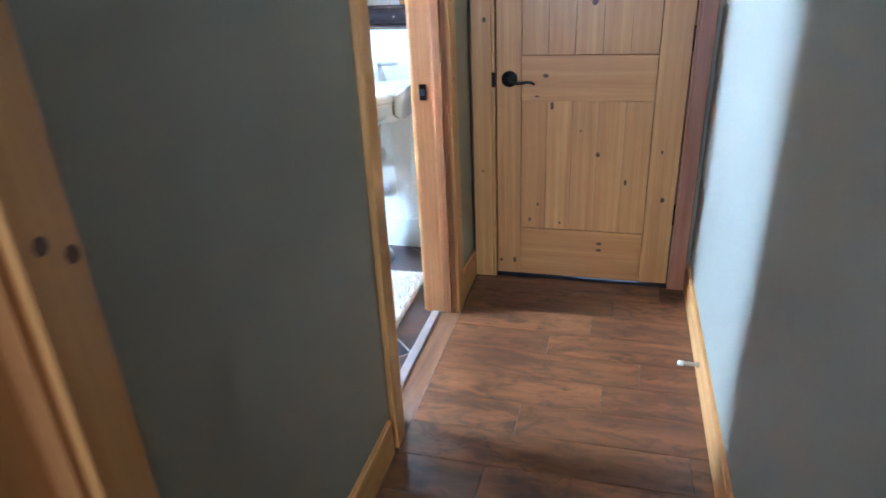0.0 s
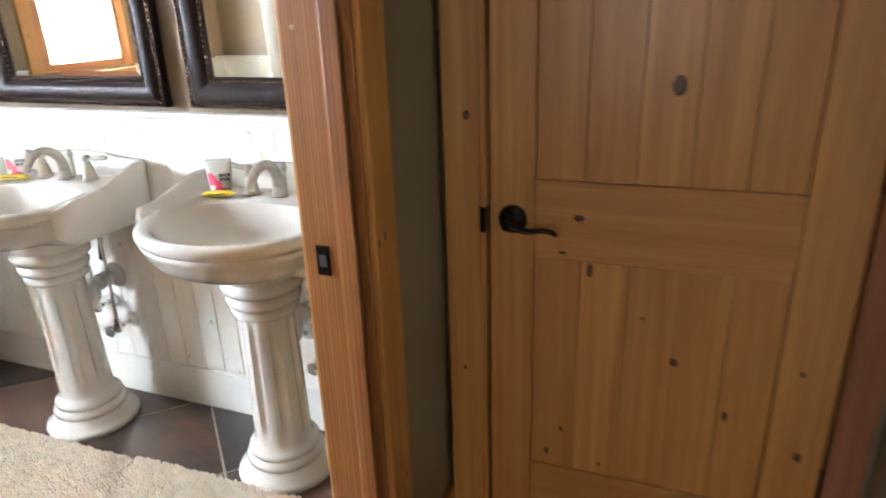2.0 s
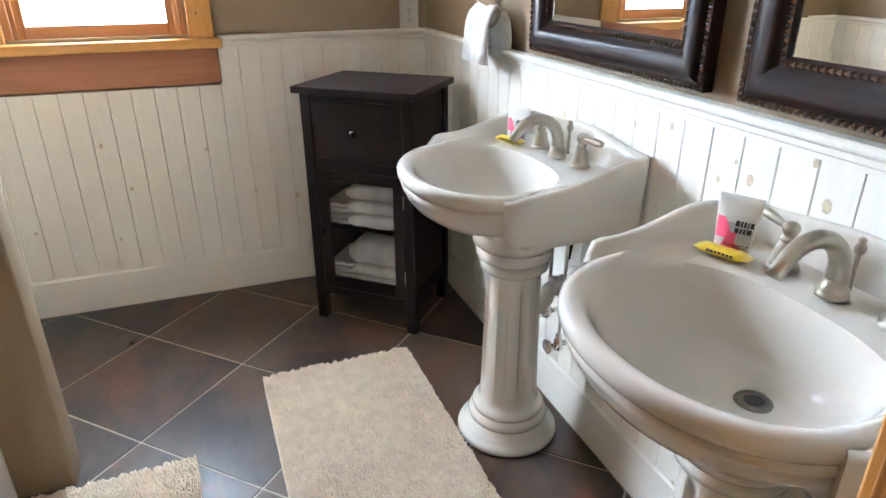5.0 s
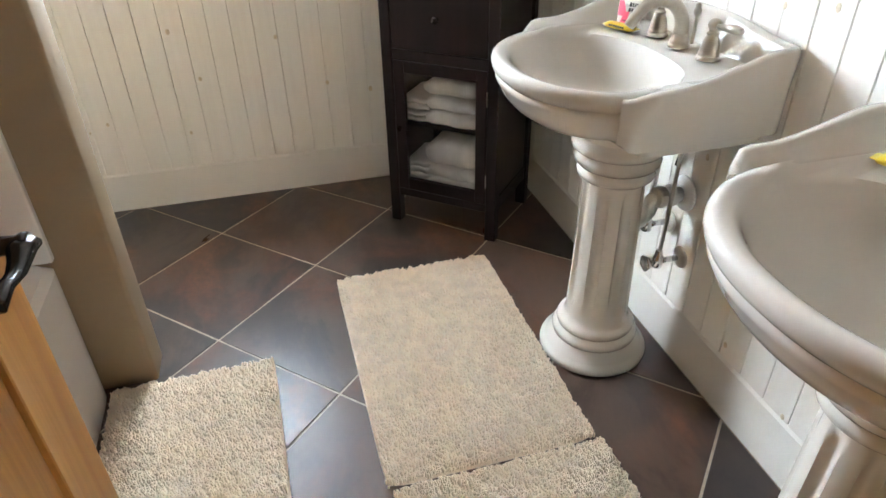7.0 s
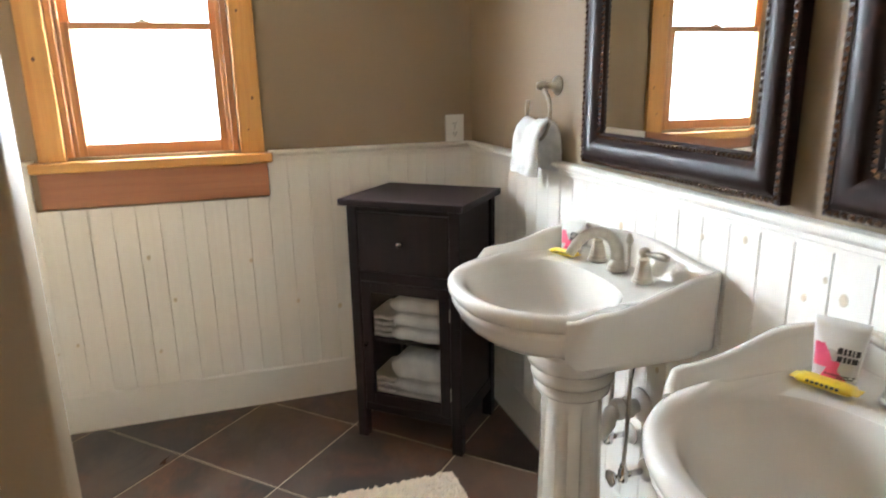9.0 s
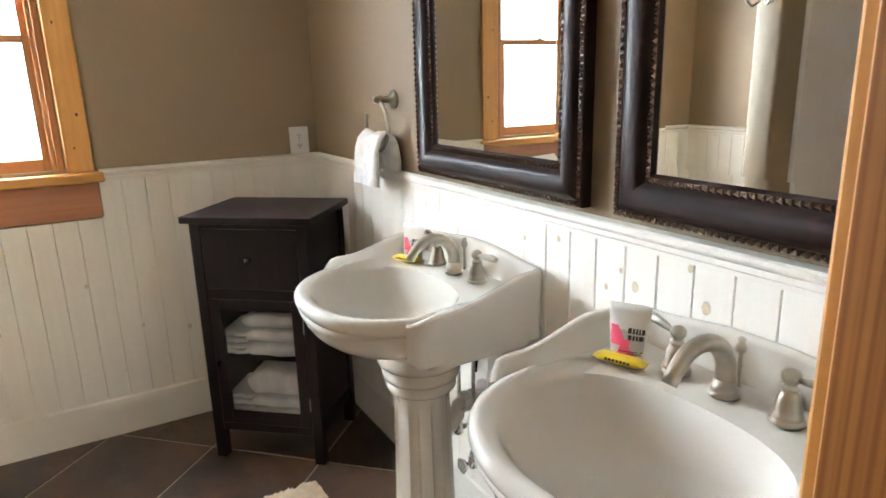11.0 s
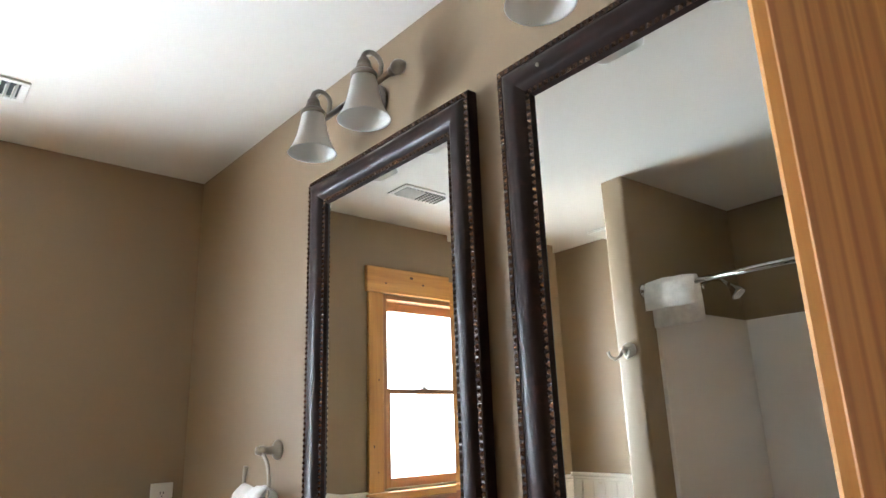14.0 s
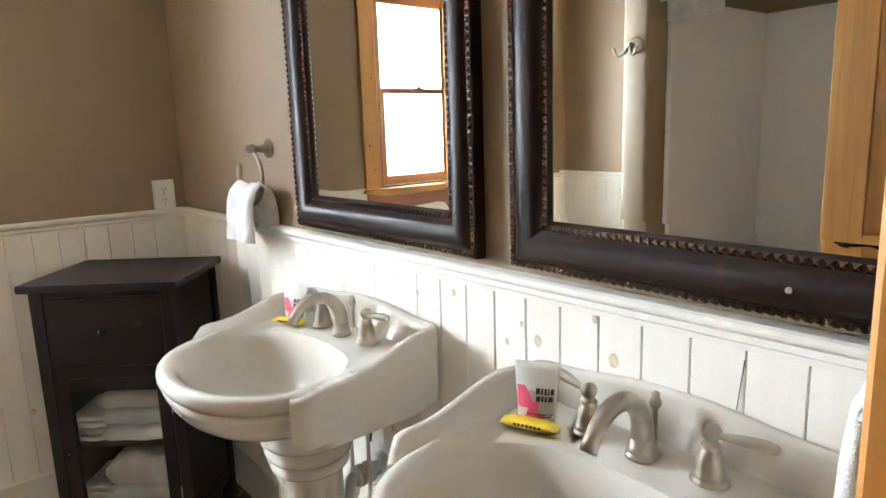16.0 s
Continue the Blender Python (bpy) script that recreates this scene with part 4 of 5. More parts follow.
        run = [(d, z, r) for d, z, r in ((0.006, 0.967, 0.005), (0.018, 0.967, 0.0052), (0.024, 0.968, 0.0062), (0.045, 0.971, 0.0085), (0.064, 0.973, 0.0096), (0.076, 0.974, 0.0090), (0.079, 0.974, 0.0074), (0.085, 0.974, 0.0078), (0.089, 0.974, 0.0045))]
        part("lever", tube(bmesh.new(), [(x + sx * d, -0.085 + dy * d, 0.882 + (z - 0.882) * 0.83) for d, z, r in run], [r for d, z, r in run], 14), NICKEL, h, smooth=True)
    return s


SINKS = (-1.360, -0.522)
for i, sx in enumerate(SINKS):
    pedestal_sink("pedestal_sink", pose(sx, 3.172, 0), "white ceramic pedestal sink with scrolled edge and nickel taps")

# ---- soap and lotion on the sinks ----
for i, sx in enumerate(SINKS):
    soap = thing("soap_bar", pose(sx - 0.176, 3.172 - 0.143, 0.8825, 0, 0, 20) @ Matrix.Diagonal((0.88, 0.92, 0.8, 1)), "wrapped soap bar in a bright yellow packet", "soap", "wrapped soap bars on the sinks")
    bm = bmesh.new()
    rings = []
    for u, hz, hy in ((-0.056, 0.001, 0.016), (-0.046, 0.001, 0.017), (-0.043, 0.0082, 0.0175), (-0.032, 0.009, 0.018), (0.0, 0.0095, 0.019), (0.032, 0.009, 0.018), (0.043, 0.0082, 0.0175), (0.046, 0.001, 0.017), (0.056, 0.001, 0.016)):
        rings.append([(u, hy * math.cos(2 * math.pi * k / 12), 0.0095 + hz * math.copysign(abs(math.sin(2 * math.pi * k / 12)) ** 0.6, math.sin(2 * math.pi * k / 12))) for k in range(12)])
    loft(bm, rings, True, True, True)
    part("wrapper", bm, YELLOW, soap, smooth=True)
    bm = bmesh.new()
    for k in range(7):
        box(bm, -0.026 + 0.008 * k, -0.0195, 0.010, -0.021 + 0.008 * k, -0.0175, 0.0150)
    part("print", bm, BLACKINK, soap, "dark printed bars")
    lot = thing("lotion_tube", pose(sx - 0.183, 3.172 - 0.120, 0.8840, 0, 0, 27) @ pose(0, 0, 0, -6) @ Matrix.Diagonal((1.12, 1, 1, 1)), "small upright white lotion tube with pink print", "lotion tube", "lotion tubes on the sinks")
    bm = bmesh.new()
    rings = []
    for z, hx, hy in ((0.0, 0.026, 0.011), (0.012, 0.028, 0.0125), (0.04, 0.030, 0.011), (0.07, 0.0325, 0.006), (0.088, 0.034, 0.002), (0.102, 0.0345, 0.0012)):
        rings.append([(hx * math.copysign(abs(math.cos(2 * math.pi * k / 20)) ** 0.8, math.cos(2 * math.pi * k / 20)), hy * math.sin(2 * math.pi * k / 20), z) for k in range(20)])
    loft(bm, rings, True, True, True)
    part("tube", bm, TUBEWHITE, lot, smooth=True)

    def tube_front(x, z):
        hx = 0.026 + 0.0085 * z / 0.1
        hy = 0.0125 * (1 - soft(0.02, 0.09, z)) + 0.0012
        return -hy * math.sqrt(max(0.0, 1 - (abs(x) / hx) ** 2.4)) - 0.0009

    def patch(name, mat, x0, x1, z0, z1, lift, label, rows=12, cols=10):
        """A printed patch on the front of the tube; x0 and x1 give its sides at each height."""
        bm = bmesh.new()
        rings = []
        for r in range(rows + 1):
            z = z0 + (z1 - z0) * r / rows
            rings.append([(x, tube_front(x, z) - lift, z) for x in [x0(z) + (x1(z) - x0(z)) * c / cols for c in range(cols + 1)]])
        loft(bm, rings, False)
        part(name, bm, mat, lot, label)

    side = lambda z: 0.0255 + 0.0065 * z / 0.1
    patch("print_field", PRINTGREY, lambda z: -side(z), side, 0.004, 0.066, 0.0, "silver grey printed field")
    patch("pink_figure", PINK, lambda z: -side(z) + 0.001, lambda z: -0.012 + 0.010 * math.sin((z - 0.004) * 62), 0.026, 0.062, 0.0005, "pink printed figure")
    patch("pink_figure", PINK, lambda z: -0.016 + 0.35 * (z - 0.006), lambda z: 0.016 - 0.40 * (z - 0.006) + 0.003 * math.sin(z * 200), 0.006, 0.038, 0.0008, "pink printed figure")
    for z0, h, bars in ((0.050, 0.0095, ((0.001, 0.007), (0.0085, 0.012), (0.0135, 0.017), (0.0185, 0.021), (0.0225, 0.0275))), (0.0385, 0.0085, ((0.002, 0.008), (0.0095, 0.013), (0.0145, 0.018), (0.0195, 0.026))), (0.016, 0.0018, ((-0.010, 0.026),)), (0.0125, 0.0018, ((0.004, 0.025),))):
        for x0, x1 in bars:
            patch("print", BLACKINK, lambda z: x0, lambda z: x1, z0, z0 + h, 0.0012, "dark printed mark", 2, 3)

# ---- mirrors ----
MW, MH = 0.742, 1.028


def bead_run(prof_in, fwd, pitch=0.0152, size=0.0058):
    """Small pyramid studs all round a frame, at a set distance inwards."""
    verts, faces = [], []
    x0, z0, x1, z1 = prof_in, prof_in, MW - prof_in, MH - prof_in
    for (ax, az), (bx, bz) in (((x0, z0), (x1, z0)), ((x1, z0), (x1, z1)), ((x1, z1), (x0, z1)), ((x0, z1), (x0, z0))):
        ln = math.hypot(bx - ax, bz - az)
        n = int(ln / pitch)
        for i in range(n):
            t = (i + 0.5) / n
            cx, cz = ax + (bx - ax) * t, az + (bz - az) * t
            k = len(verts)
            e = size
            for sx, sz in ((-e, -e), (e, -e), (e, e), (-e, e)):
                verts.append((cx + sx, -fwd, cz + sz))
            for sx, sz in ((-e, -e), (e, -e), (e, e), (-e, e)):
                verts.append((cx + sx * 0.14, -fwd - 0.0058, cz + sz * 0.14))
            faces += [(k, k + 1, k + 5, k + 4), (k + 1, k + 2, k + 6, k + 5), (k + 2, k + 3, k + 7, k + 6), (k + 3, k, k + 4, k + 7), (k + 4, k + 5, k + 6, k + 7)]
    me = bpy.data.meshes.new("beading")
    me.from_pydata(verts, [], faces)
    me.materials.append(BEADFIN)
    return me


def wall_mirror(m, plugs=()):
    w = thing("wall_mirror", m, "tall framed mirror with dark beaded wooden border", "mirror", "framed mirrors over the sinks")
    prof = [(0, 0), (0, 0.026), (0.003, 0.030), (0.013, 0.030), (0.015, 0.027), (0.017, 0.029), (0.022, 0.035), (0.032, 0.040), (0.044, 0.041), (0.056, 0.037), (0.066, 0.030), (0.072, 0.024), (0.074, 0.021),
            (0.086, 0.021), (0.088, 0.018), (0.092, 0.013), (0.092, 0.0)]
    smooth_by_angle(part("frame", frame_profile(bmesh.new(), prof, 0, 0, MW, MH), FRAMEFIN, w), 28)
    for inn, fwd in ((0.008, 0.0298), (0.080, 0.0208)):
        ob = new("beading", bead_run(inn, fwd))
        ob.parent = w
        tagged(ob, "row of small bronze studs", kind="stuff")
    bm = bmesh.new()
    a, b = 0.088, 0.108
    r0 = [bm.verts.new(p) for p in ((a, -0.0125, a), (MW - a, -0.0125, a), (MW - a, -0.0125, MH - a), (a, -0.0125, MH - a))]
    r1 = [bm.verts.new(p) for p in ((b, -0.0131, b), (MW - b, -0.0131, b), (MW - b, -0.0131, MH - b), (b, -0.0131, MH - b))]
    bm.faces.new(r1)
    for i in range(4):
        bm.faces.new((r0[i], r0[(i + 1) % 4], r1[(i + 1) % 4], r1[i]))
    part("mirror_glass", bm, MIRROR, w, "bevelled mirror glass")
    for px, pz in plugs:
        part("plug", lathe(bmesh.new(), [(0.0042, 0.038), (0.0042, 0.0425), (0.003, 0.0432), (0.0, 0.0434)], 12, m=pose(px, 0, pz, 90, 0, 0)), NICKEL, w, "small dull metal plug")
    part("backing", box_mesh(0.02, -0.011, 0.02, MW - 0.02, -0.002, MH - 0.02), DARKSLOT, w)
    return w


for x, turn, plugs in ((-1.692, -0.4, ()), (-0.860, -1.5, ((0.510, 0.044), (0.131, 0.982)))):
    wall_mirror(pose(x, N - 0.003, 1.112, 0, 0, turn), plugs)


# ---- vanity lights ----
def vanity_light(m):
    v = thing("vanity_light", m, "brushed nickel vanity light with two frosted bell shades", "wall lamp", "vanity lights over the mirrors")
    part("backplate", lathe(bmesh.new(), [(0.064, 0), (0.064, 0.008), (0.056, 0.016), (0.040, 0.020), (0.016, 0.024), (0.012, 0.07)], 32, cap0=True, cap1=True, m=pose(0, 0, 0, 90, 0, 0)), PEWTER, v, smooth=True)
    part("bar", tube(bmesh.new(), [(-0.185, -0.075, 0.0), (0.185, -0.075, 0.0)], 0.0085, 14), PEWTER, v, smooth=True)
    for sx in (-1, 1):
        part("finial", lathe(bmesh.new(), [(0.009, 0), (0.013, 0.004), (0.013, 0.010), (0.010, 0.014), (0.019, 0.024), (0.021, 0.036), (0.015, 0.050), (0.006, 0.060), (0.0, 0.063)], 16, m=pose(sx * 0.18, -0.075, 0.0, 0, 90 * sx, 0)), PEWTER, v, smooth=True)
        x = sx * 0.132
        arm = part("arm", tube(bmesh.new(), [(x, -0.075, 0.0), (x, -0.071, 0.030)] + [(x, p.x, p.z) for p in arc((-0.099, 0, 0.043), 0.030, 8, 174, 10)] + [(x, -0.128, 0.034)], 0.0068, 12), PEWTER, v, smooth=True)
        cap = [(0.008, 0.048), (0.012, 0.046), (0.012, 0.040), (0.017, 0.036), (0.019, 0.026), (0.016, 0.024), (0.021, 0.020), (0.023, 0.010), (0.020, 0.008), (0.030, 0.004), (0.036, -0.004), (0.036, -0.012), (0.033, -0.014)]
        part("socket", lathe(bmesh.new(), cap, 24, (x, -0.126), cap0=True, cap1=True), PEWTER, arm, smooth=True)
        prof = [(0.032, -0.012), (0.036, -0.030), (0.041, -0.058), (0.047, -0.085), (0.056, -0.110), (0.066, -0.128), (0.070, -0.134)]
        prof += [(r - 0.003, z + 0.0015) for r, z in prof[::-1]]
        part("shade", lathe(bmesh.new(), prof, 36, (x, -0.126)), FROST, v, "frosted white glass bell shade", smooth=True)
    return v


for x in (-1.378, -0.515):
    vanity_light(pose(x, N, 2.288))

# ---- towel ring, outlet, vents ----
def towel_ring(m, label):
    tr = thing("towel_ring", m, label, "towel ring", "towel rings")
    part("rosette", lathe(bmesh.new(), [(0.030, 0), (0.030, 0.005), (0.024, 0.012), (0.013, 0.016), (0.010, 0.045), (0.015, 0.050), (0.015, 0.060), (0.010, 0.066), (0.012, 0.072), (0.0, 0.078)], 22, cap0=True, m=pose(0, 0, 0, 90, 0, 0)), NICKEL, tr, smooth=True)
    part("ring", tube(bmesh.new(), [(p.x, -0.055, p.z) for p in arc((-0.030, 0, -0.085), 0.085, 68, -205, 30)], [0.006] * 30 + [0.008], 10), NICKEL, tr, smooth=True)
    t = part("hand_towel", cloth_strip([(-0.035, -0.020, -0.265), (-0.035, -0.022, -0.20), (-0.035, -0.030, -0.15), (-0.035, -0.042, -0.125), (-0.035, -0.060, -0.112), (-0.035, -0.078, -0.130), (-0.035, -0.090, -0.16), (-0.035, -0.096, -0.21), (-0.035, -0.100, -0.28)], 0.190, (1, 0, 0), 0.024, 0.006, 5, 14), TOWEL, smooth=True)
    t.matrix_world = m
    tagged(t, "white hand towel hanging on the nickel ring", "towel", "hand towels")
    return tr


towel_ring(pose(-1.906, N, 1.330), "brushed nickel open towel ring on the wall beside the mirror")
towel_ring(pose(E_BATH, 2.895, 1.300, 0, 0, -90), "brushed nickel towel ring on the wall by the doorway")

ol = thing("power_outlet", pose(W, 3.108, 1.149, 0, 0, 90), "white duplex power outlet with cover plate", "outlet")
part("plate", box_mesh(-0.042, -0.007, -0.060, 0.042, 0, 0.060, bevel=0.003, seg=2), PLASTIC, ol)
for z in (-0.021, 0.021):
    r = part("receptacle", lathe(bmesh.new(), [(0.017, 0.007), (0.017, 0.0085), (0.0, 0.0085)], 20, m=pose(0, 0, z, 90, 0, 0)), PLASTIC, ol)
    for x in (-0.006, 0.006):
        part("slot", box_mesh(x - 0.0012, -0.0092, z - 0.002, x + 0.0012, -0.0080, z + 0.008), DARKSLOT, r)
    part("slot", lathe(bmesh.new(), [(0.0028, 0.008), (0.0028, 0.0092), (0, 0.0092)], 10, m=pose(0, 0, z - 0.009, 90, 0, 0)), DARKSLOT, r)
part("screw", lathe(bmesh.new(), [(0.003, 0.0065), (0.003, 0.0078), (0, 0.008)], 10, m=pose(0, 0, 0, 90, 0, 0)), NICKEL, ol)

vent = thing("ceiling_vent", pose(-2.245, 2.29, CEIL_Z), "white louvred metal ceiling vent", "vent")
bm = bmesh.new()
for a in ((-0.075, -0.15, -0.055, 0.15), (0.055, -0.15, 0.075, 0.15), (-0.055, -0.15, 0.055, -0.128), (-0.055, 0.128, 0.055, 0.15)):
    box(bm, a[0], a[1], -0.008, a[2], a[3], 0, bevel=0.002)
part("vent_frame", bm, PLASTIC, vent)
part("backing", box_mesh(-0.055, -0.128, -0.0015, 0.055, 0.128, 0), DARKSLOT, vent)
for k in range(11):
    y = -0.115 + 0.023 * k
    part("slat", box_mesh(-0.054, -0.0015, -0.008, 0.054, 0.0015, 0.008, m=pose(0, y, -0.0105, 40 if k < 6 else -40)), PLASTIC, vent)
fan = thing("exhaust_fan", pose(-2.12, 1.02, CEIL_Z), "white square exhaust fan cover on the ceiling", "exhaust fan")
part("cover", box_mesh(-0.14, -0.14, -0.022, 0.14, 0.14, -0.006, bevel=0.006, seg=2), PLASTIC, fan)
part("rim", box_mesh(-0.12, -0.12, -0.006, 0.12, 0.12, 0), PLASTIC, fan)

# ---- corner cabinet ----
CAB = pose(-2.150, 2.720, 0, 0, 0, 49)
cab = thing("storage_cabinet", CAB, "espresso wooden cabinet with drawer and glass door across the corner", "cabinet")
cw, cd = 0.22, 0.37
body = part("body", box_mesh(-cw + 0.04, cd - 0.012, 0.13, cw - 0.04, cd - 0.002, 0.925), ESPRESSO, cab)
for x0, x1 in ((-cw, -cw + 0.04), (cw - 0.04, cw)):
    for y0, y1 in ((0, 0.04), (cd - 0.04, cd)):
        part("leg", box_mesh(x0, y0, 0, x1, y1, 0.925, bevel=0.002), ESPRESSO, cab)
    xm = (x0 + x1) / 2
    part("side_panel", box_mesh(xm - 0.008, 0.0403, 0.17, xm + 0.008, cd - 0.0403, 0.924), ESPRESSO, cab)
    part("side_rail", box_mesh(xm - 0.0155, 0.0403, 0.118, xm + 0.0155, cd - 0.0403, 0.17, bevel=0.001), ESPRESSO, cab)
part("top", box_mesh(-cw - 0.022, -0.022, 0.9255, cw + 0.022, cd + 0.008, 0.950, bevel=0.003, seg=2), ESPRESSO, cab)
for z0, z1 in ((0.905, 0.9245), (0.645, 0.682), (0.118, 0.148)):
    part("rail", box_mesh(-cw + 0.0403, 0.004, z0, cw - 0.0403, 0.036, z1, bevel=0.001), ESPRESSO, cab)
part("bottom", box_mesh(-cw + 0.0403, 0.0365, 0.140, cw - 0.0403, cd - 0.013, 0.155), ESPRESSO, cab)
part("shelf", box_mesh(-cw + 0.0403, 0.045, 0.395, cw - 0.0403, cd - 0.013, 0.412), ESPRESSO, cab)
dr = part("drawer", box_mesh(-cw + 0.0425, 0.002, 0.6845, cw - 0.0425, 0.024, 0.9025, bevel=0.0015), ESPRESSO, cab)
part("knob", lathe(bmesh.new(), [(0.005, 0), (0.005, 0.010), (0.009, 0.016), (0.0125, 0.022), (0.011, 0.027), (0.0, 0.029)], 18, m=pose(0, 0.002, 0.795, 90, 0, 0)), BRONZE, dr, "dark metal knob", smooth=True)
door = part("door", box_mesh(-cw + 0.0425, 0.002, 0.150, -cw + 0.083, 0.022, 0.6425, bevel=0.0015), ESPRESSO, cab, "glazed cabinet door")
part("stile", box_mesh(cw - 0.083, 0.002, 0.150, cw - 0.0425, 0.022, 0.6425, bevel=0.0015), ESPRESSO, door)
part("door_rail", box_mesh(-cw + 0.0832, 0.0025, 0.602, cw - 0.0832, 0.0215, 0.6425, bevel=0.0015), ESPRESSO, door)
part("door_rail", box_mesh(-cw + 0.0832, 0.0025, 0.150, cw - 0.0832, 0.0215, 0.196, bevel=0.0015), ESPRESSO, door)
gl = part("door_glass", box_mesh(-cw + 0.081, 0.011, 0.194, cw - 0.081, 0.014, 0.604), GLASS, door, "clear glass pane")
gl.visible_shadow = False
part("knob", lathe(bmesh.new(), [(0.004, 0), (0.004, 0.008), (0.010, 0.016), (0.009, 0.021), (0.0, 0.023)], 16, m=pose(-cw + 0.062, 0.002, 0.40, 90, 0, 0)), BRONZE, door, "dark metal knob", smooth=True)
for z in (0.245, 0.55):
    part("hinge", box_mesh(cw - 0.0415, -0.002, z - 0.025, cw - 0.0385, 0.004, z + 0.025), NICKEL, door)


def folded_towel(m, w, d, h, label, group, seed):
    """A folded towel: soft layers with rounded fronts."""
    bm = bmesh.new()
    nx, na = 12, 20
    rings = []
    for i in range(nx + 1):
        u = i / nx - 0.5
        e = 1 - (2 * abs(u)) ** 10 * 0.4
        ring = []
        for k in range(na):
            a = 2 * math.pi * k / na
            c, s = math.cos(a), math.sin(a)
            y = d / 2 * math.copysign(abs(c) ** 0.35, c)
            z = h / 2 * math.copysign(abs(s) ** 0.45, s) * e
            wob = 0.05 * h * math.sin(u * 9 + seed) + 0.03 * h * math.sin(u * 23 + a * 2 + seed)
            ring.append((u * w + 0.004 * math.sin(a * 3 + seed) * (abs(u) > 0.45), y + 0.004 * math.sin(u * 11 + seed), z + h / 2 + wob * (s > 0)))
        rings.append(ring)
    loft(bm, rings, True, True, True)
    ob = smooth_by_angle(part("folded_towel", bm, TOWEL), 60)
    ob.matrix_world = m
    return tagged(ob, label, "towel", group)


for z, w, h, x in ((0.4125, 0.205, 0.056, 0.038), (0.4690, 0.200, 0.055, 0.040), (0.5245, 0.206, 0.060, 0.036), (0.1555, 0.208, 0.050, 0.036), (0.2060, 0.204, 0.048, 0.038), (0.2545, 0.208, 0.105, 0.035)):
    folded_towel(CAB @ pose(x, 0.148, z), w, 0.24, h, "thick white bath towel folded on a cabinet shelf", "folded towels in the cabinet", int(z * 1000))
for z, h, x in ((0.4125, 0.022, -0.118), (0.4350, 0.022, -0.117), (0.4575, 0.024, -0.116), (0.4820, 0.022, -0.117), (0.1555, 0.024, -0.113), (0.1800, 0.024, -0.114), (0.2045, 0.026, -0.113), (0.2310, 0.022, -0.114)):
    folded_towel(CAB @ pose(x - 0.004, 0.14, z, 0, 0, 3), 0.108, 0.20, h, "thin white washcloth folded on a cabinet shelf", "folded washcloths in the cabinet", int(z * 1700))

# ---- plumbing under the sinks ----
for sx in SINKS:
    pl = thing("sink_drain_pipe", pose(sx, 3.172, 0), "white plastic drain trap behind the pedestal", "drain pipe", "drain traps under the sinks")
    part("flange", lathe(bmesh.new(), [(0.048, 0), (0.046, 0.006), (0.034, 0.014), (0.024, 0.016)], 24, cap0=True, cap1=True, m=pose(0.02, -0.006, 0.503, 90, 0, 0)), PVC, pl, smooth=True)
    part("trap", tube(bmesh.new(), [(0.02, -0.012, 0.503), (0.02, -0.055, 0.503), (0.012, -0.075, 0.500), (0.0, -0.087, 0.485), (-0.003, -0.09, 0.45), (-0.003, -0.11, 0.425), (-0.003, -0.14, 0.425), (-0.003, -0.16, 0.45), (-0.003, -0.165, 0.50), (-0.003, -0.165, 0.72)], 0.020, 14), PVC, pl, smooth=True)
    for y in (-0.040, -0.068):
        part("slip_nut", lathe(bmesh.new(), [(0.027, 0), (0.029, 0.004), (0.029, 0.018), (0.026, 0.022)], 12, cap0=True, cap1=True, m=pose(0.02, y, 0.503, 90, 0, 0)), PVC, pl)
    for x, z in ((0.055, 0.326), (-0.022, 0.396)):
        v = thing("supply_valve", pose(sx + x, 3.172, z), "chrome shut-off valve with a grey supply hose", "valve", "shut-off valves under the sinks")
        part("flange", lathe(bmesh.new(), [(0.031, 0), (0.029, 0.005), (0.014, 0.012)], 20, cap0=True, cap1=True, m=pose(0, -0.006, 0, 90, 0, 0)), PVC, v, smooth=True)
        part("stem", tube(bmesh.new(), [(0, -0.012, 0), (0, -0.075, 0)], 0.008, 10), CHROME, v, smooth=True)
        part("valve_body", lathe(bmesh.new(), [(0.013, -0.016), (0.014, -0.01), (0.014, 0.014), (0.010, 0.02), (0.009, 0.034)], 14, (0, -0.075), cap0=True, cap1=True), CHROME, v, smooth=True)
        part("valve_wheel", lathe(bmesh.new(), [(0.005, 0), (0.005, 0.018), (0.020, 0.020), (0.022, 0.026), (0.020, 0.030), (0.004, 0.031)], 16, cap1=True, wobble=lambda a, zz: 1 + 0.1 * math.cos(5 * a), m=pose(0, -0.086, 0, 90, 0, 0)), CHROME, v, smooth=True)
        part("hose", tube(bmesh.new(), [(0, -0.075, 0.03), (0.005, -0.075, 0.12), (0.010, -0.077, 0.22), (0.014, -0.079, 0.32), (0.02 + 0.02 * (x > 0), -0.08, 0.745 - z)], 0.0055, 8), CORD, v, smooth=True)
    br = tagged(part("pipe_strap", box_mesh(-0.008, -0.004, -0.05, 0.008, -0.002, 0.05), BRONZE), "dark perforated metal pipe strap on the wainscot", "strap", "pipe straps")
    br.matrix_world = pose(sx - 0.03, 3.172, 0.60, 0, 12, 0)

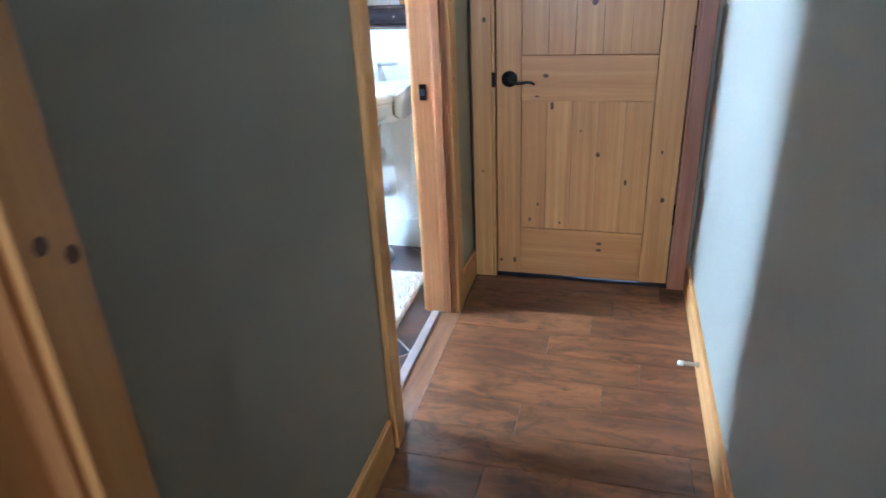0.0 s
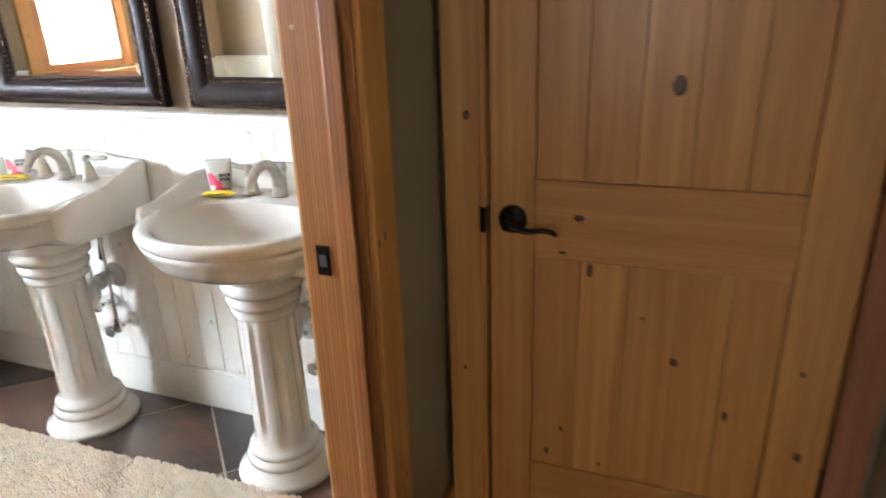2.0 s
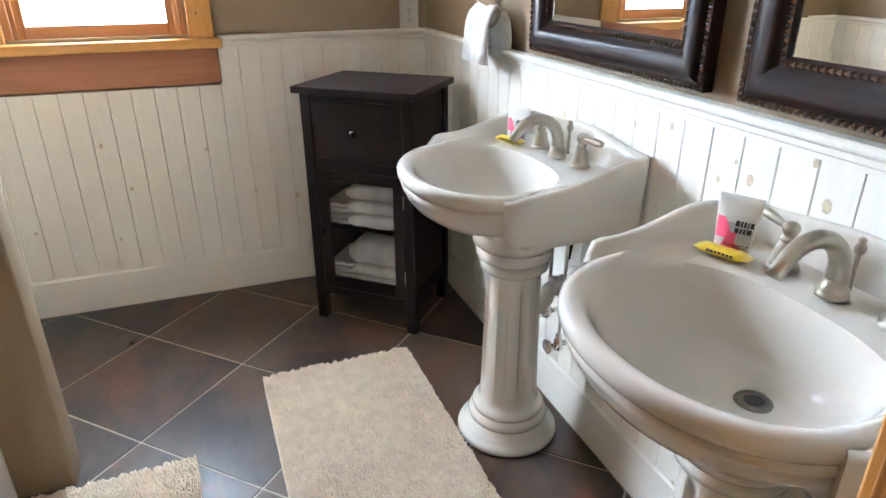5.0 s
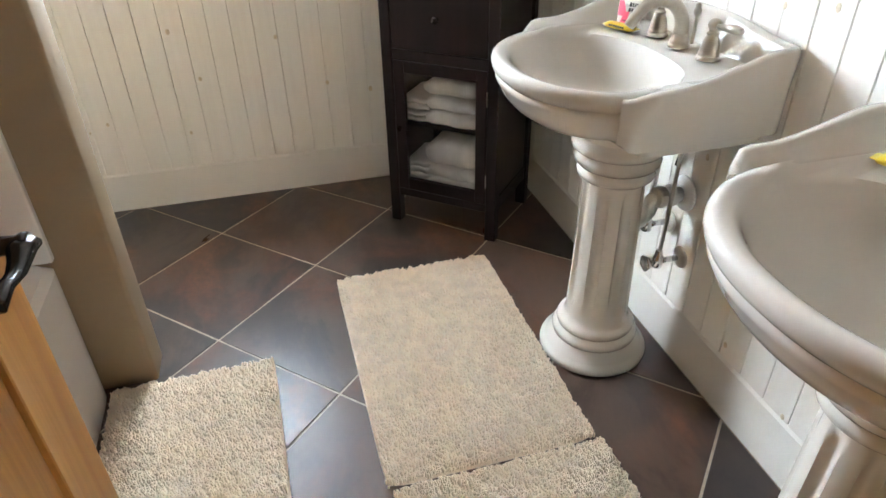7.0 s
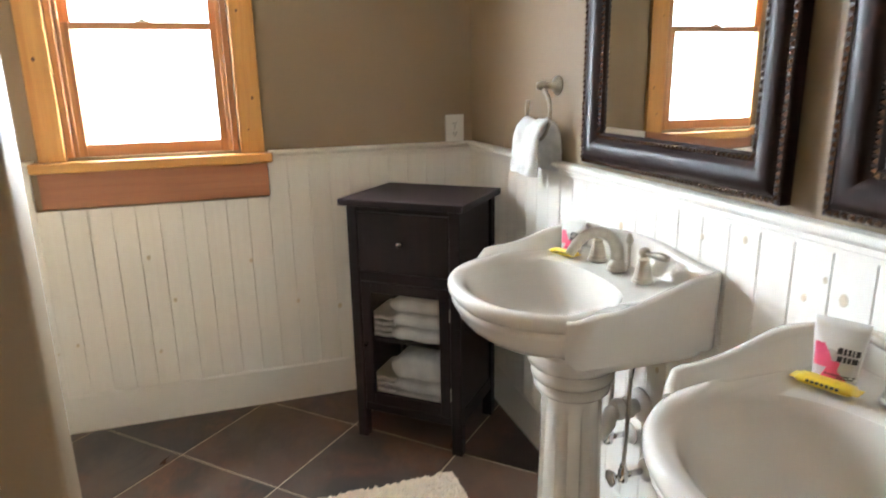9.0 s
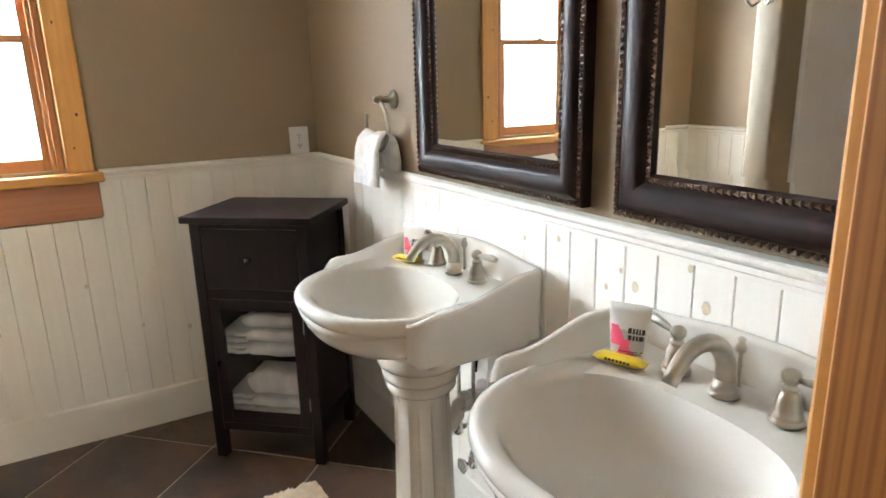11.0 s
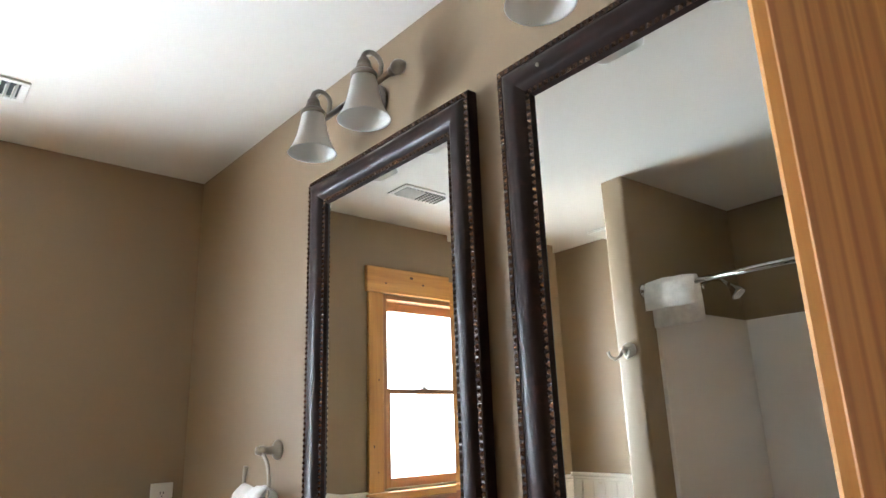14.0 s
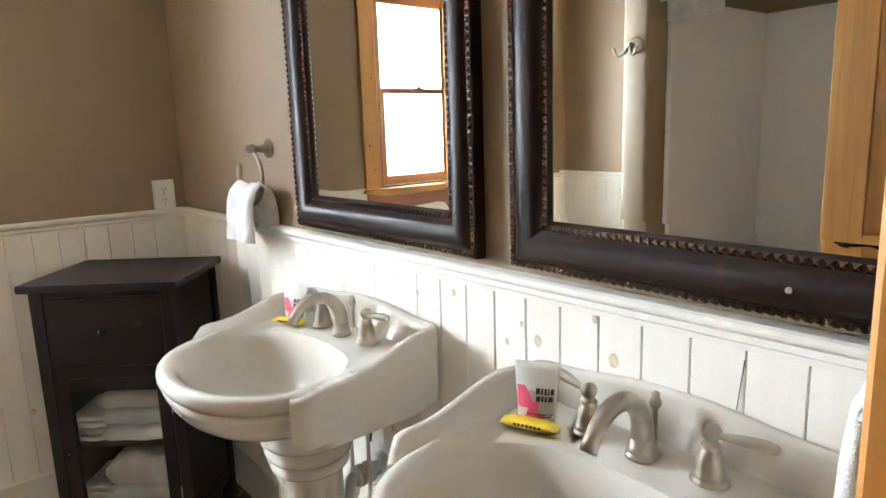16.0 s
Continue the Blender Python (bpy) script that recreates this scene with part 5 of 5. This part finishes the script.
# ---- door stop ----
ds = thing("door_stop", pose(H_RIGHT - 0.015, 2.253, 0.062), "spring door stop with a white rubber tip on the baseboard", "door stop")
bm = bmesh.new()
lathe(bm, [(0.012, 0), (0.010, 0.006), (0.006, 0.010)] + [(0.0062 + 0.0012 * (k % 2), 0.010 + 0.0022 * k) for k in range(20)], 12, cap0=True, cap1=True, m=pose(0, 0, 0, 0, -90, 0))
part("spring", bm, NICKEL, ds, smooth=True)
part("tip", lathe(bmesh.new(), [(0.008, 0.052), (0.0095, 0.055), (0.0095, 0.066), (0.006, 0.070), (0, 0.071)], 14, cap0=True, m=pose(0, 0, 0, 0, -90, 0)), RUBBER, ds, "white rubber tip", smooth=True)


# ---- rugs ----
def shag_rug(m, lx, ly, label, seed):
    r = thing("bath_rug", m, label, "rug", "cream bath rugs")
    bm = bmesh.new()
    k = 40

    def ring(a, b, z):
        return [(lx / 2 + (lx / 2 - a) * math.copysign(abs(math.cos(t)) ** 0.12, math.cos(t)), ly / 2 + (ly / 2 - b) * math.copysign(abs(math.sin(t)) ** 0.12, math.sin(t)), z) for t in [2 * math.pi * i / k for i in range(k)]]

    loft(bm, [ring(0.004, 0.004, 0.0), ring(0, 0, 0.006), ring(0.006, 0.006, 0.014)], True, True, True)
    part("backing", bm, RUG, r)
    rng = np.random.default_rng(seed)
    step = 0.0047
    nx, ny = int(lx / step), int(ly / step)
    gx, gy = np.meshgrid(np.linspace(0.006, lx - 0.006, nx), np.linspace(0.006, ly - 0.006, ny))
    px = (gx + rng.normal(0, 0.0016, gx.shape)).ravel()
    py = (gy + rng.normal(0, 0.0016, gy.shape)).ravel()
    cnt = px.size
    # the tufts gather into soft clumps: each leans to the middle of its cell of a jittered lattice
    cell = 0.021
    ci, cj = np.floor(px / cell).astype(int), np.floor(py / cell).astype(int)
    mi, mj = int(lx / cell) + 4, int(ly / cell) + 4
    jx, jy, jh = rng.random((mi, mj)) * 1.1, rng.random((mi, mj)) * 1.1, rng.normal(0, 1, (mi, mj))
    best, bx, by, bh = np.full(cnt, 9.0), np.zeros(cnt), np.zeros(cnt), np.zeros(cnt)
    for di in (-1, 0, 1):
        for dj in (-1, 0, 1):
            ii, jj = np.clip(ci + di + 1, 0, mi - 1), np.clip(cj + dj + 1, 0, mj - 1)
            qx, qy = (ci + di + jx[ii, jj]) * cell, (cj + dj + jy[ii, jj]) * cell
            dd = np.hypot(px - qx, (py - qy) * 0.8)
            closer = dd < best
            best, bx, by, bh = np.where(closer, dd, best), np.where(closer, qx, bx), np.where(closer, qy, by), np.where(closer, jh[ii, jj], bh)
    edge = np.minimum(np.minimum(px, lx - px), np.minimum(py, ly - py))
    tame = np.clip(edge / 0.02, 0.08, 1.0)
    ax = ((bx - px) * 0.30 + rng.normal(0, 0.0030, cnt)) * tame
    ay = ((by - py) * 0.30 + rng.normal(0, 0.0030, cnt)) * tame
    swell = np.sin(px * 17 + seed) * np.cos(py * 23 + seed * 2)
    hh = 0.032 - 0.78 * np.maximum(best - 0.004, 0) + 0.0018 * bh + 0.0022 * swell + rng.normal(0, 0.0014, cnt) - 0.010 * (1 - np.clip(edge / 0.016, 0, 1)) ** 2
    wd = 0.0024 + rng.random(cnt) * 0.0010
    th = rng.random(cnt) * 6.283
    V, F = [], []
    ang = np.array([0, 2.094, 4.189])
    for lvl, (zf, wf, lf) in enumerate(((0.0, 1.0, 0.0), (0.7, 1.15, 0.5), (1.0, 0.75, 1.0))):
        cxx = px + ax * lf
        cyy = py + ay * lf
        zz = 0.008 + (np.maximum(hh, 0.012) - 0.008) * zf
        for a in ang:
            V.append(np.stack([cxx + wd * wf * np.cos(th + a), cyy + wd * wf * np.sin(th + a), zz], 1))
    V = np.stack(V, 1).reshape(-1, 3)
    base = np.arange(cnt)[:, None] * 9
    quads = []
    for lv in (0, 3):
        for j in range(3):
            q = np.array([lv + j, lv + (j + 1) % 3, lv + 3 + (j + 1) % 3, lv + 3 + j])
            quads.append(base + q)
    quads = np.stack(quads, 1).reshape(-1, 4)
    tris = base + np.array([6, 7, 8])
    me = bpy.data.meshes.new("shag")
    me.from_pydata(V.tolist(), [], quads.tolist() + tris.tolist())
    me.materials.append(RUG)
    me.shade_smooth()
    ob = new("shag", me)
    ob.parent = r
    tagged(ob, "dense cream shag pile", kind="stuff")
    return r


shag_rug(pose(-1.905, 2.279, -0.001, 0, 0, 0.5), 0.865, 0.54, "cream shag bath rug on the tiles before the far sink", 1)
shag_rug(pose(-1.028, 2.295, -0.001, 0, 0, 0.8), 0.855, 0.545, "cream shag bath rug on the tiles inside the doorway", 2)
shag_rug(pose(-1.553, 1.612, -0.001, 0, 0, 1.5), 0.80, 0.445, "cream shag bath rug on the tiles along the tub", 3)


# ---- floor tiles ----
def clip(poly, x0, y0, x1, y1):
    for ax, lim, sgn in ((0, x0, 1), (0, x1, -1), (1, y0, 1), (1, y1, -1)):
        res = []
        for i, p in enumerate(poly):
            q = poly[(i + 1) % len(poly)]
            dp, dq = sgn * (p[ax] - lim), sgn * (q[ax] - lim)
            if dp >= 0:
                res.append(p)
            if dp * dq < 0:
                t = dp / (dp - dq)
                res.append((p[0] + (q[0] - p[0]) * t, p[1] + (q[1] - p[1]) * t))
        poly = res
        if not poly:
            return []
    return poly


def slab(poly, z0, z1, cham, org):
    """A flat piece with chamfered top edges."""
    bm = bmesh.new()
    n = len(poly)
    cx, cy = sum(p[0] for p in poly) / n, sum(p[1] for p in poly) / n
    size = max(math.hypot(p[0] - cx, p[1] - cy) for p in poly)
    k = 1 - cham / max(size, 0.02)
    loft(bm, [[(x - org[0], y - org[1], z0) for x, y in poly], [(x - org[0], y - org[1], z1 - cham) for x, y in poly], [(cx + (x - cx) * k - org[0], cy + (y - cy) * k - org[1], z1) for x, y in poly]], True, True, True)
    return bm


D = 0.330
J = 0.0042
rng = random.Random(7)
for i in range(-8, 14):
    for k in range(-8, 14):
        cx, cy = -2.376 + (i + k) * D, 1.892 + (i - k) * D
        cx, cy = cx + D, cy
        h = D - J
        poly = clip([(cx - h, cy), (cx, cy - h), (cx + h, cy), (cx, cy + h)], W + 0.02, S + 0.02, -0.070, N - 0.02)
        if len(poly) < 3:
            continue
        ar = abs(sum(poly[j][0] * poly[(j + 1) % len(poly)][1] - poly[(j + 1) % len(poly)][0] * poly[j][1] for j in range(len(poly)))) / 2
        if ar < 1e-4:
            continue
        ob = part("tile", slab(poly, -0.02, rng.uniform(-0.0006, 0.0006), 0.0018, (cx, cy)), TILE, floor_bath)
        ob.location = (cx, cy, 0)

# ---- hall planks ----
rng = random.Random(11)
JOINT = {0: 0.688, -1: 0.605, -2: 0.449, -4: 0.664}
for r in range(-26, 2):
    y0, y1 = 2.62 + r * 0.155, 2.62 + (r + 1) * 0.155
    y1 = min(y1, HALL_END + 0.2)
    xr = H_RIGHT - 0.001
    xs = [0.056]
    x = JOINT.get(r, 0.25 + 0.7 * rng.random())
    while x < xr - 0.05:
        xs.append(x)
        x += 0.9 + 0.5 * rng.random()
    xs.append(xr)
    for a, b in zip(xs, xs[1:]):
        g = 0.0007
        cx, cy = (a + b) / 2, (y0 + y1) / 2
        ob = part("plank", slab([(a + g, y0 + g), (b - g, y0 + g), (b - g, y1 - g), (a + g, y1 - g)], -0.015, rng.uniform(-0.0005, 0.0003), 0.0012, (cx, cy)), PLANK, floor_hall)
        ob.location = (cx, cy, 0)
for a, b in ((1.60, 2.62), (0.3, 1.60), (-1.5, 0.3)):
    ob = part("plank", slab([(-0.029, a + 0.001), (0.055, a + 0.001), (0.055, b - 0.001), (-0.029, b - 0.001)], -0.015, 0.0, 0.0012, (0.012, (a + b) / 2)), PLANK_Y, floor_hall)
    ob.location = (0.012, (a + b) / 2, 0)
